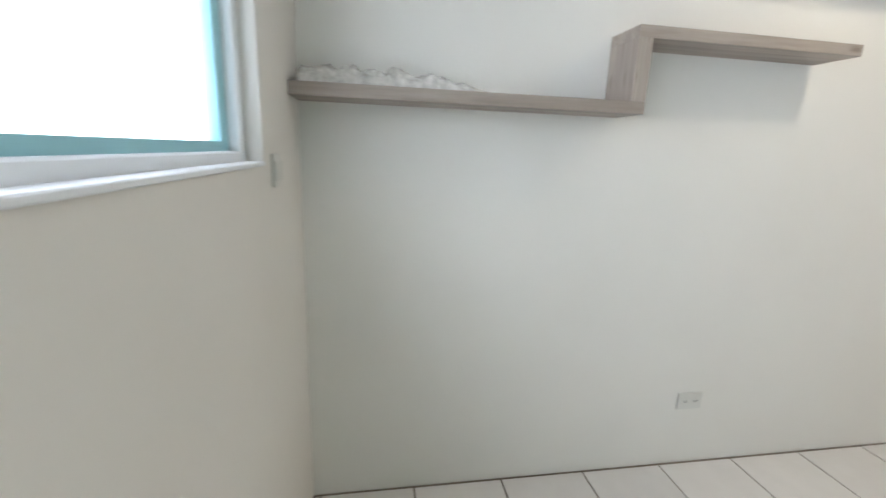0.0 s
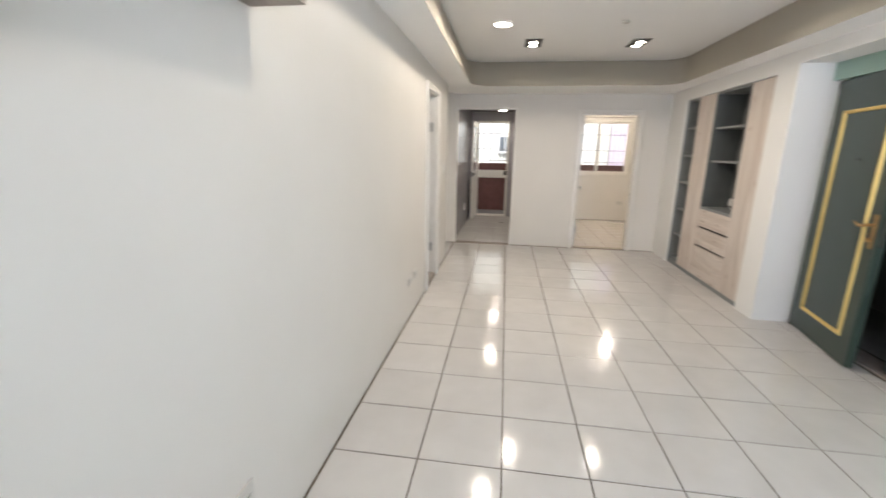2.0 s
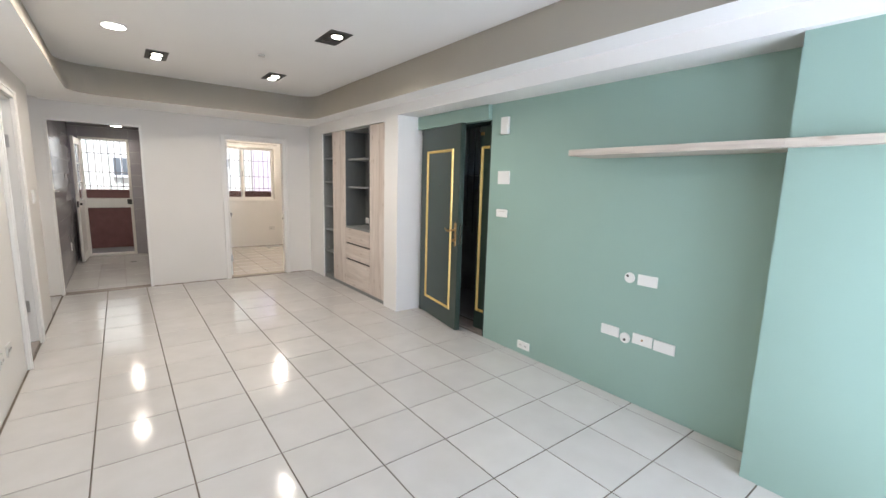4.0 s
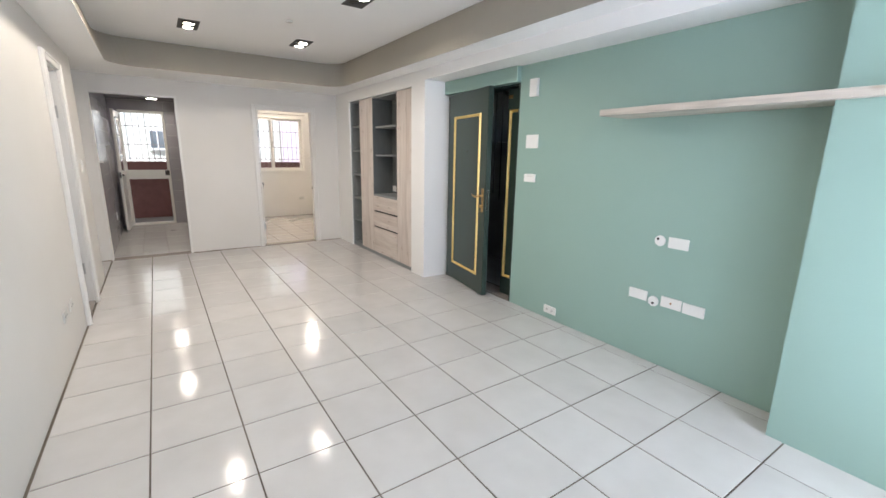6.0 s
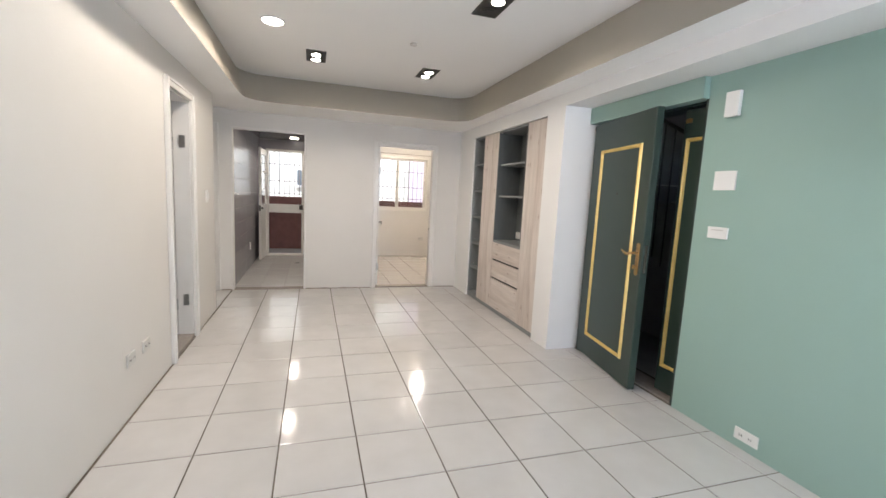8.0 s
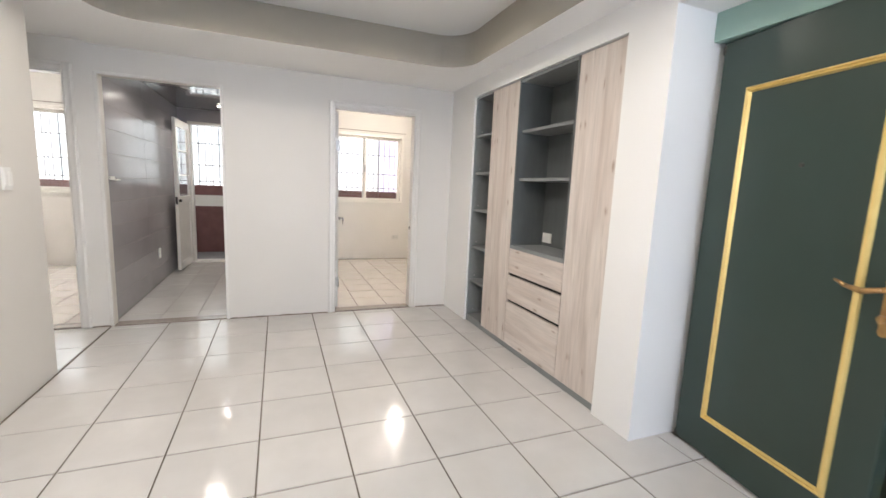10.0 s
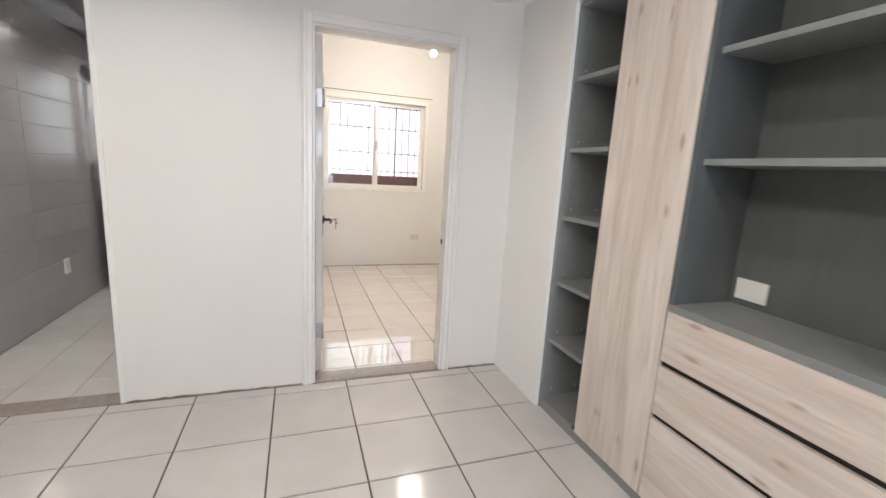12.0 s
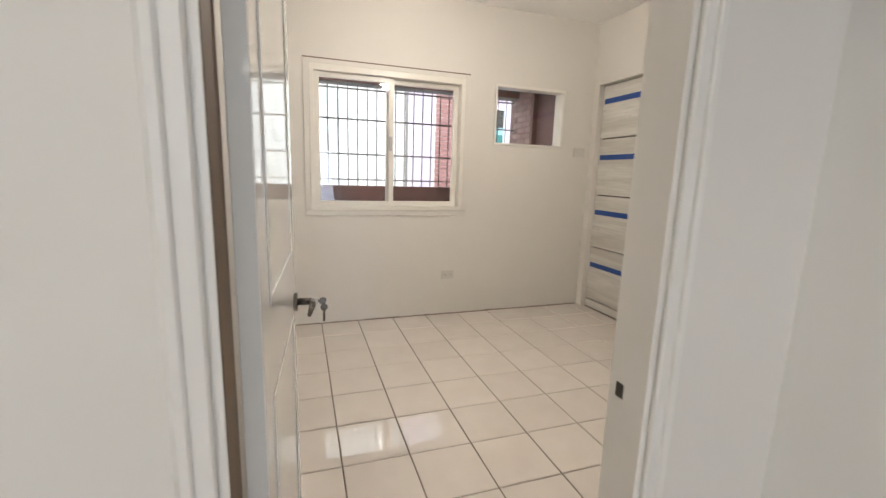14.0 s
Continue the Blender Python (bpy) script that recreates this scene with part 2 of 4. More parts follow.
FACADE = material("pale_sheet_cladding", (0.78, 0.80, 0.76), 0.6, second=(0.72, 0.74, 0.70), scale=0.7)
TEAL = material("teal_louvre_pane", (0.05, 0.20, 0.19), 0.3, second=(0.04, 0.16, 0.15), scale=5)
FACADEP = material("pale_lilac_cladding", (0.64, 0.57, 0.66), 0.6, second=(0.59, 0.52, 0.61), scale=0.7)
CONC = material("grey_concrete", (0.32, 0.31, 0.30), 0.8, second=(0.25, 0.24, 0.23), scale=3, bump=0.2)
BLUETAPE = material("blue_masking_tape", (0.022, 0.075, 0.30), 0.55, second=(0.018, 0.06, 0.25), scale=20)
BROWN = material("brown_wood_and_gap", (0.16, 0.10, 0.055), 0.6, second=(0.12, 0.075, 0.04), scale=8, stretch=(6, 6, 0.6))
GLASS = clear_glass("window_glass")
FROST = material("dark_far_pane", (0.16, 0.18, 0.20), 0.25, second=(0.13, 0.15, 0.17), scale=3)


# ---- mesh helpers ----
def boxes(*dims, bevel=0.0, seg=1):
    """A bmesh of boxes given as (x0, x1, y0, y1, z0, z1)."""
    bm = bmesh.new()
    for x0, x1, y0, y1, z0, z1 in dims:
        m = Matrix.LocRotScale(((x0 + x1) / 2, (y0 + y1) / 2, (z0 + z1) / 2), None, (abs(x1 - x0), abs(y1 - y0), abs(z1 - z0)))
        bmesh.ops.create_cube(bm, size=1, matrix=m)
    if bevel:
        bmesh.ops.bevel(bm, geom=bm.edges[:], offset=bevel, segments=seg, affect="EDGES", profile=0.7)
    return bm


def tube(bm, a, b, r, n=10, r2=None):
    a, b = Vector(a), Vector(b)
    m = Matrix.Translation((a + b) / 2) @ (b - a).to_track_quat("Z", "Y").to_matrix().to_4x4()
    bmesh.ops.create_cone(bm, cap_ends=True, segments=n, radius1=r, radius2=r if r2 is None else r2, depth=(b - a).length, matrix=m)
    return bm


def disc(centre, axis, r, depth, n=28, bevel=0.0):
    bm = bmesh.new()
    c, ax = Vector(centre), Vector(axis).normalized()
    tube(bm, c - ax * depth / 2, c + ax * depth / 2, r, n)
    if bevel:
        rim = [e for e in bm.edges if len(e.link_faces) == 2 and any(len(f.verts) > 4 for f in e.link_faces)]
        bmesh.ops.bevel(bm, geom=rim, offset=bevel, segments=2, affect="EDGES", profile=0.7)
    return bm


def part(name, bm, mat, parent=None, label="", smooth=False):
    me = bpy.data.meshes.new(name)
    bmesh.ops.recalc_face_normals(bm, faces=bm.faces[:])
    bm.to_mesh(me)
    bm.free()
    me.materials.append(mat)
    if smooth:
        for p in me.polygons:
            p.use_smooth = len(p.vertices) <= 4
    ob = new(name, me)
    if parent:
        ob.parent = parent
    if label:
        ob["label"] = label
    return ob


def thing(name, label, category, group="", at=(0, 0, 0)):
    ob = tagged(new(name), label, category, group)
    ob.location = at
    return ob


def setting(name, bm, mat, label="", category="wall"):
    return tagged(part(name, bm, mat), label, category, kind="structure")


def holed(run, a0, a1, t0, t1, z0, z1, holes=()):
    """A wall along run ('x' or 'y') with openings (u0, u1, z0, z1) cut through it."""
    us = sorted({a0, a1, *[h[0] for h in holes], *[h[1] for h in holes]})
    zs = sorted({z0, z1, *[h[2] for h in holes], *[h[3] for h in holes]})
    us, zs = [u for u in us if a0 <= u <= a1], [z for z in zs if z0 <= z <= z1]
    bm = bmesh.new()
    key = {}

    def vert(u, t, z):
        k = (round(u, 4), round(t, 4), round(z, 4))
        if k not in key:
            key[k] = bm.verts.new((u, t, z) if run == "x" else (t, u, z))
        return key[k]

    def solid(i, j):
        if not (0 <= i < len(us) - 1 and 0 <= j < len(zs) - 1):
            return False
        u, z = (us[i] + us[i + 1]) / 2, (zs[j] + zs[j + 1]) / 2
        return not any(h[0] < u < h[1] and h[2] < z < h[3] for h in holes)

    for i in range(len(us) - 1):
        for j in range(len(zs) - 1):
            if not solid(i, j):
                continue
            u, v, z, w = us[i], us[i + 1], zs[j], zs[j + 1]
            for t in (t0, t1):
                bm.faces.new([vert(u, t, z), vert(v, t, z), vert(v, t, w), vert(u, t, w)])
            if not solid(i - 1, j):
                bm.faces.new([vert(u, t0, z), vert(u, t1, z), vert(u, t1, w), vert(u, t0, w)])
            if not solid(i + 1, j):
                bm.faces.new([vert(v, t0, z), vert(v, t1, z), vert(v, t1, w), vert(v, t0, w)])
            if not solid(i, j - 1):
                bm.faces.new([vert(u, t0, z), vert(v, t0, z), vert(v, t1, z), vert(u, t1, z)])
            if not solid(i, j + 1):
                bm.faces.new([vert(u, t0, w), vert(v, t0, w), vert(v, t1, w), vert(u, t1, w)])
    return bm


# ---- plan ----
FX, FT = 7.49, 7.595          # far wall of the living room
EX, ET = 10.515, 10.68       # outer wall at the back
NY = 2.725                   # long white wall
GY = -0.64                   # green wall
CY = -0.335                  # white column and cabinet plane
SZ, TZ = 2.28, 2.61          # soffit, tray ceiling
WX = 0.11                    # window wall

# ---- walls ----
setting("wall_north", holed("x", -0.1, 6.55, NY, NY + 0.12, -0.05, 2.7, [(5.07, 5.66, -0.05, 2.04)]), CREAMW, "long off-white painted wall with a doorway", "wall")
setting("wall_far", holed("y", -1.0, 5.2, FX, FT, -0.05, 2.8, [(0.058, 0.877, -0.05, 2.015), (1.835, 2.70, -0.05, 2.062), (2.905, 3.60, -0.05, 2.06)]), CREAMW,
        "off-white partition wall with three doorways", "wall")
setting("wall_hall_side", holed("y", NY + 0.12, 4.3, 6.43, 6.55, -0.05, 2.7), CREAMW, "white side wall of the short hall", "wall")
setting("wall_hall_end", holed("x", 6.43, FX, 4.3, 4.42, -0.05, 2.7), CREAMW, "white end wall of the short hall", "wall")
setting("wall_west", holed("y", -0.9, NY + 0.12, WX - 0.22, WX, -0.05, 2.7, [(0.85, 2.20, 1.42, 2.12), (-0.30, 0.72, -0.05, 2.08)]), CREAMW,
        "off-white window wall beside the shelves", "wall")
setting("wall_green", holed("x", 1.43, 4.80, GY - 0.22, GY, -0.05, 2.175, [(3.675, 4.80, -0.05, 2.045)]), GREEN, "sage green painted wall", "wall")
setting("column_green", boxes((WX, 1.43, GY - 0.2, -0.385, -0.05, 2.175)), GREEN, "sage green painted column casing", "column")
setting("column_white", boxes((4.807, 5.097, -0.95, CY, -0.05, SZ + 0.05)), WHITE, "white painted column beside the entrance", "column")
setting("wall_over_cabinet", boxes((5.097, 6.955, -0.95, CY, 2.135, SZ + 0.05)), WHITE, "white wall above the built-in cabinet", "wall")
setting("wall_cabinet_back", boxes((5.097, 6.955, -0.95, -0.83, -0.05, 2.135)), WHITE, "plain wall behind the built-in cabinet", "wall")
setting("wall_nook", boxes((6.955, FX, -0.95, CY, -0.05, SZ + 0.05)), WHITE, "narrow white wall beside the open shelves", "wall")
setting("beam_south", boxes((WX, 4.807, -0.95, CY, 2.175, SZ + 0.3)), WHITE, "white beam over the green wall", "beam")

# soffit with a rounded tray opening, fascia and tray ceiling
TX0, TX1, TY0, TY1, TR = 0.95, 6.71, -0.105, 2.44, 0.27


def tray_ring(grow=0.0, n=8, wide=0.0, deep=0.0):
    pts = []
    for cx, cy, a0 in ((TX1 - TR, TY1 - TR, 0), (TX0 + TR, TY1 - TR, 90), (TX0 + TR, TY0 + TR, 180), (TX1 - TR, TY0 + TR, 270)):
        for i in range(n + 1):
            a = radians(a0 + 90 * i / n)
            east = wide if cx > 3 else 0.1
            pts.append((cx + (TR + grow) * math.cos(a) + (east if cx > 3 else -east) * bool(wide), cy + (TR + grow) * math.sin(a) + (deep if cy > 1.2 else -deep)))
    return pts


def soffit_mesh():
    bm = bmesh.new()
    ring = tray_ring()
    x0, x1, y0, y1 = WX - 0.02, FX + 0.02, CY - 0.02, NY + 0.02

    def outer(p):
        # the same direction from the middle, pushed out to the room's rim
        px, py = p
        near = min((abs(px - TX1), (x1, py)), (abs(px - TX0), (x0, py)), (abs(py - TY1), (px, y1)), (abs(py - TY0), (px, y0)))
        return near[1]

    rim = []
    for k, p in enumerate(ring):
        seg, i = divmod(k, 9)
        corner = [(x1, y1), (x0, y1), (x0, y0), (x1, y0)][seg]
        rim.append(corner if 0 < i < 8 else outer(p))
    for z, inset in ((SZ, ring), (SZ + 0.03, tray_ring(0.06))):
        inner = [bm.verts.new((*p, z)) for p in inset]
        edge = [bm.verts.new((*p, z)) for p in rim]
        for a in range(len(ring)):
            b = (a + 1) % len(ring)
            quad = [inner[a], inner[b], edge[b], edge[a]]
            if (edge[a].co - edge[b].co).length < 1e-5:
                quad = [inner[a], inner[b], edge[a]]
            bm.faces.new(quad)
    return bm


setting("ceiling_soffit", soffit_mesh(), CEIL, "white dropped ceiling border with a rounded opening", "ceiling")
setting("ceiling_hall", boxes((6.43, FX, NY + 0.01, 4.4, 2.3, 2.36)), CEIL, "white ceiling of the short hall", "ceiling")


def fascia_mesh():
    bm = bmesh.new()
    for grow in (0.0, 0.03):
        low = [bm.verts.new((x, y, SZ + 0.5 * grow)) for x, y in tray_ring(grow)]
        top = [bm.verts.new((x, y, TZ + 0.02)) for x, y in tray_ring(grow, 8, 0.24, 0.09)]
        for a in range(len(low)):
            b = (a + 1) % len(low)
            bm.faces.new([low[a], low[b], top[b], top[a]])
    return bm


setting("ceiling_fascia", fascia_mesh(), TAUPE, "taupe painted upstand round the ceiling tray", "trim")
setting("ceiling_tray", boxes((WX - 0.1, FX + 0.05, CY - 0.1, NY + 0.1, TZ, TZ + 0.1)), CEIL, "off-white raised tray ceiling", "ceiling")

# rooms at the back
setting("wall_outer", holed("y", -2.6, 6.0, EX, ET, -0.05, 2.85,
        [(-0.665, 0.665, 0.985, 2.145), (-1.69, -0.955, 1.595, 2.135), (1.90, 2.60, 0.0, 2.09), (3.87, 5.05, 1.0, 2.15)]), CREAMW,
        "off-white outer wall with windows and a back door", "wall")
setting("wall_bedroom_north", boxes((FT, EX, 0.95, 1.05, -0.05, 2.85)), CREAMW, "plain white bedroom wall", "wall")
setting("wall_bedroom_south", holed("x", FT, EX, -2.14, -2.02, -0.05, 2.85, [(9.2, 10.44, -0.05, 2.205)]), CREAMW, "white bedroom wall with a panelled recess", "wall")
setting("wall_bedroom_back", boxes((FT, EX, -2.6, -2.5, -0.05, 2.85)), CREAMW, "plain wall behind the recess", "wall")
setting("wall_bedroom_west", boxes((FT - 0.12, FT, -2.6, -1.0, -0.05, 2.85)), CREAMW, "plain white bedroom wall", "wall")
setting("ceiling_bedroom", boxes((FT, EX, -2.6, 1.0, 2.77, 2.87)), CEIL, "white bedroom ceiling", "ceiling")
setting("wall_kitchen_north", boxes((FT, EX, 2.735, 2.84, -0.05, 2.85)), CREAMW, "wall between the kitchen and the north room", "wall")
setting("wall_kitchen_south", boxes((FT, EX, 1.05, 1.15, -0.05, 2.85)), CREAMW, "plain white kitchen wall", "wall")
setting("ceiling_kitchen", boxes((FT, EX, 1.05, 2.84, 2.27, 2.37)), KCEIL, "grey kitchen ceiling", "ceiling")
setting("wall_north_room_end", boxes((FT, EX, 5.2, 5.3, -0.05, 2.85)), CREAMW, "plain white wall of the north room", "wall")
setting("ceiling_north_room", boxes((FT, EX, 2.84, 5.3, 2.75, 2.85)), CEIL, "white ceiling of the north room", "ceiling")
# washroom behind the long wall
setting("wall_washroom", boxes((4.3, 4.38, NY + 0.12, 4.3, -0.05, 2.5), (4.3, 6.43, 4.3, 4.38, -0.05, 2.5)), CREAMW, "plain pale washroom wall", "wall")
setting("ceiling_washroom", boxes((4.3, 6.43, NY + 0.12, 4.38, 2.4, 2.45)), CEIL, "white washroom ceiling", "ceiling")
# stairwell behind the entrance
setting("wall_stairwell", boxes((2.9, 3.0, -3.2, GY - 0.22, -0.05, 2.6), (5.6, 5.7, -3.2, -0.95, -0.05, 2.6)), CONC, "dim grey stairwell wall", "wall")
# the high opening is invented and out of view; it lights the steps
setting("wall_stairwell_back", holed("x", 2.9, 5.7, -3.3, -3.2, -0.05, 2.6, [(4.3, 5.2, 1.9, 2.35)]), CONC, "dim grey stairwell wall with an unseen opening added for light", "wall")
setting("ceiling_stairwell", boxes((2.9, 5.7, -3.3, GY - 0.22, 2.5, 2.6)), CONC, "dim grey stairwell ceiling", "ceiling")


# ---- floors: grout bed, tiles come at the end of the file ----
FLOOR_LIVING = setting("floor", boxes((-0.1, FX + 0.02, -0.9, NY + 0.12, -0.08, -0.0035), (4.38, FX + 0.02, NY + 0.12, 4.3, -0.08, -0.0035)), GROUT, "glossy cream tiled floor with dark joints", "floor")
FLOOR_BED = setting("floor_bedroom", boxes((FX + 0.02, EX, -2.6, 1.0, -0.08, -0.0035)), GROUT, "glossy beige tiled bedroom floor", "floor")
FLOOR_KITCHEN = setting("floor_kitchen", boxes((FX + 0.02, EX + 0.2, 1.0, 2.84, -0.08, -0.0035)), GROUTL, "pale grey tiled kitchen floor", "floor")
FLOOR_NORTH = setting("floor_north_room", boxes((FX + 0.02, EX, 2.84, 5.3, -0.08, -0.0035)), GROUT, "glossy beige tiled floor", "floor")
setting("floor_stairwell", boxes((2.9, 5.7, -3.3, -0.9, -0.08, -0.01)), CONC, "dark stairwell landing", "floor")


# ---- doorways: casings and thresholds ----
def casing(name, run, u0, u1, top, face, back, width=0.055, proud=0.014, label="white glossy door casing"):
    """Lining and mouldings of a doorway through a wall from face to back."""
    ob = tagged(new(name), label, "door frame", kind="structure")
    lo, hi = min(face, back), max(face, back)

    def bx(a0, a1, t0, t1, z0, z1):
        return (a0, a1, t0, t1, z0, z1) if run == "x" else (t0, t1, a0, a1, z0, z1)
    lining = 0.02
    part("door_lining", boxes(bx(u0, u0 + lining, lo, hi, 0, top), bx(u1 - lining, u1, lo, hi, 0, top), bx(u0 + lining, u1 - lining, lo, hi, top - lining, top)), TRIM, ob)
    for t0, t1, t2 in ((lo - proud, lo, lo - proud - 0.008), (hi, hi + proud, hi + proud + 0.008)):
        o0, o1 = sorted((t1 if t2 < t0 else t0, t2))
        for name2, a0, a1, z0, z1 in (("casing_side", u0 - width, u0 + 0.006, 0, top + width), ("casing_side", u1 - 0.006, u1 + width, 0, top + width),
                                      ("casing_head", u0 + 0.006, u1 - 0.006, top - 0.006, top + width)):
            outer_strip = bx(a0, a1, *sorted((t0, t1)), z0, z1)
            if name2 == "casing_side":
                c = (a0 + 0.006, a0 + 0.026) if a0 < u0 else (a1 - 0.026, a1 - 0.006)
                ridge = bx(*c, o0, o1, z0, z1 - 0.006)
            else:
                ridge = bx(a0, a1, o0, o1, z1 - 0.026, z1 - 0.006)
            part(name2, boxes(outer_strip, ridge, bevel=0.004), TRIM, ob)
    return ob


casing("door_frame_bedroom", "y", 0.058, 0.877, 2.015, FX, FT, 0.048, label="white moulded frame of the bedroom doorway")
casing("door_frame_north_room", "y", 2.905, 3.60, 2.06, FX, FT, label="white moulded frame of the north room doorway")
casing("door_frame_washroom", "x", 5.07, 5.66, 2.04, NY, NY + 0.12, 0.058, 0.026, label="white moulded frame of the washroom doorway")
ob = tagged(new("door_frame_kitchen"), "plain white plastered kitchen opening edge", "door frame", kind="structure")
part("opening_edge", boxes((FX - 0.004, FX + 0.03, 1.812, 1.838, 0, 2.083), (FX - 0.004, FX + 0.03, 2.697, 2.722, 0, 2.083), (FX - 0.004, FX + 0.03, 1.838, 2.697, 2.059, 2.083), bevel=0.004), TRIM, ob)
for nm, dims in (("threshold_bedroom", (FX - 0.005, FT + 0.01, 0.078, 0.857, -0.01, 0.012)), ("threshold_kitchen", (FX - 0.002, FT + 0.005, 1.838, 2.697, -0.01, 0.008)),
                 ("threshold_north_room", (FX - 0.005, FT + 0.01, 2.925, 3.58, -0.01, 0.012)), ("threshold_washroom", (5.09, 5.64, NY - 0.005, NY + 0.13, -0.01, 0.03))):
    setting(nm, boxes(dims, bevel=0.003), STONE, "speckled brown stone door threshold", "threshold")
setting("jamb_face", boxes((FX + 0.004, FT - 0.002, 0.8555, 0.8569, 0.0, 1.993)), BROWN, "bare brown inner face of the bedroom door jamb", "trim")

# ---- rough mortar at the foot of the partition ----
MORTAR = material("bare_brown_mortar", (0.24, 0.20, 0.165), 0.9, second=(0.15, 0.115, 0.09), scale=30, bump=0.4, bump_scale=90)


def mortar_run(name, y0, y1, x, seed):
    rnd = random.Random(seed)
    bm = bmesh.new()
    n = max(4, int((y1 - y0) / 0.025))
    row = []
    for i in range(n + 1):
        y = y0 + (y1 - y0) * i / n
        wide, high = rnd.uniform(0.003, 0.011), rnd.uniform(0.003, 0.010)
        row.append([bm.verts.new(c) for c in ((x, y, -0.003), (x - wide, y, -0.003), (x - wide * 0.7, y, high * 0.5), (x, y, high))])
    for a, b in zip(row, row[1:]):
        for k in range(4):
            bm.faces.new([a[k], a[(k + 1) % 4], b[(k + 1) % 4], b[k]])
    bm.faces.new(row[0])
    bm.faces.new(row[-1])
    setting(name, bm, MORTAR, "uneven bare mortar along the foot of the wall", "trim")


mortar_run("trim_mortar_1", 0.93, 1.81, FX - 0.0005, 3)
mortar_run("trim_mortar_2", CY + 0.002, 0.005, FX - 0.0005, 4)
mortar_run("trim_mortar_3", 2.722, 2.845, FX - 0.0005, 5)
mortar_run("trim_mortar_4", -2.0, 0.94, EX - 0.0005, 6)

# ---- entrance door ----
def gold_frame(parent, x0, x1, z0, z1, y, w=0.028, d=0.016):
    """Mitred moulding on the face y of a leaf, in the leaf's own axes."""
    for name, a, b in (("moulding", (x0, z0), (x1, z0)), ("moulding", (x0, z1), (x1, z1)), ("moulding", (x0, z0), (x0, z1)), ("moulding", (x1, z0), (x1, z1))):
        bm = bmesh.new()
        rows = []
        level = a[1] == b[1]
        sgn = (1 if a[1] == z0 else -1) if level else (1 if a[0] == x0 else -1)
        for off, up in ((0, 0), (0.15, 0.75), (0.38, 1.0), (0.55, 0.55), (0.78, 0.8), (1.0, 0.0)):
            o = off * w
            if level:
                p, q = (a[0] + o, a[1] + sgn * o), (b[0] - o, b[1] + sgn * o)
            else:
                p, q = (a[0] + sgn * o, a[1] + o), (b[0] + sgn * o, b[1] - o)
            rows.append((bm.verts.new((p[0], y + up * d, p[1])), bm.verts.new((q[0], y + up * d, q[1]))))
        for (p, q), (r, s) in zip(rows, rows[1:]):
            bm.faces.new([p, q, s, r])
        bm.faces.new([rows[0][0], rows[0][1], rows[-1][1], rows[-1][0]])
        part(name, bm, GOLD, parent, "gold painted moulding strip")


entry = thing("entrance_door", "dark green steel entrance door with gold moulding, ajar", "door", at=(4.772, -0.657, 0.0))
entry.rotation_euler = (0, 0, radians(-9.7))
part("leaf", boxes((-0.86, 0.0, -0.03, 0.025, 0.012, 2.03), bevel=0.005), DOORG, entry)
gold_frame(entry, -0.735, -0.157, 0.195, 1.80, 0.025)
pb = boxes((-0.832, -0.798, 0.025, 0.034, 0.875, 1.075), bevel=0.006, seg=2)
for zc in (0.875, 1.075):
    tube(pb, (-0.815, 0.0255, zc), (-0.815, 0.0335, zc), 0.0168, 20)
plate = part("handle_plate", pb, BRASS, entry, "aged brass lock plate with rounded ends")
hb = bmesh.new()
tube(hb, (-0.815, 0.03, 1.02), (-0.815, 0.075, 1.02), 0.010)
tube(hb, (-0.815, 0.072, 1.02), (-0.765, 0.082, 1.006), 0.009, r2=0.011)
tube(hb, (-0.765, 0.082, 1.006), (-0.715, 0.078, 1.012), 0.011, r2=0.008)
tube(hb, (-0.715, 0.078, 1.012), (-0.672, 0.070, 1.026), 0.008, r2=0.005)
part("lever", hb, BRASS, plate, "curved brass door lever", smooth=True)
tb_ = disc((-0.815, 0.044, 0.92), (0, 1, 0), 0.013, 0.022)
tube(tb_, (-0.815, 0.056, 0.905), (-0.815, 0.056, 0.935), 0.005)
part("thumb_turn", tb_, BRASS, plate)
part("peephole", disc((-0.455, 0.027, 1.44), (0, 1, 0), 0.009, 0.008), DSTEEL, entry)
for z in (0.02, 2.0):
    part("pivot", disc((-0.005, 0.012, z), (0, 0, 1), 0.016, 0.035), DSTEEL, entry)
edge = part("edge_plate", boxes((-0.8625, -0.8605, -0.012, 0.008, 0.88, 1.08)), DARKBRASS, entry)

side = thing("entrance_side_leaf", "narrow dark green steel door leaf with gold moulding", "door", at=(3.70, -0.75, 0.0))
part("leaf", boxes((0.0, 0.225, -0.03, 0.025, 0.012, 2.02), bevel=0.005), DOORG, side)
gold_frame(side, 0.03, 0.19, 0.195, 1.83, 0.025)
part("bolt_plate", boxes((0.16, 0.21, 0.026, 0.032, 1.93, 1.96), bevel=0.002), BRASS, side)

ef = tagged(new("entrance_frame"), "dark green steel frame of the entrance", "door frame", kind="structure")
part("jamb", boxes((3.676, 3.70, GY - 0.21, GY - 0.008, 0, 2.043)), DOORG, ef)
part("jamb", boxes((4.782, 4.806, GY - 0.21, GY - 0.045, 0, 2.043)), DOORG, ef)
part("head", boxes((3.70, 4.782, GY - 0.21, GY - 0.045, 2.031, 2.044)), DOORG, ef)
part("sill", boxes((3.70, 4.80, GY - 0.21, GY - 0.02, -0.01, 0.008), bevel=0.002), STONE, ef, "grey stone sill")
setting("lintel_green", boxes((3.675, 4.806, GY, GY + 0.05, 2.04, 2.174), bevel=0.003), GREEN, "sage green casing over the entrance", "trim")

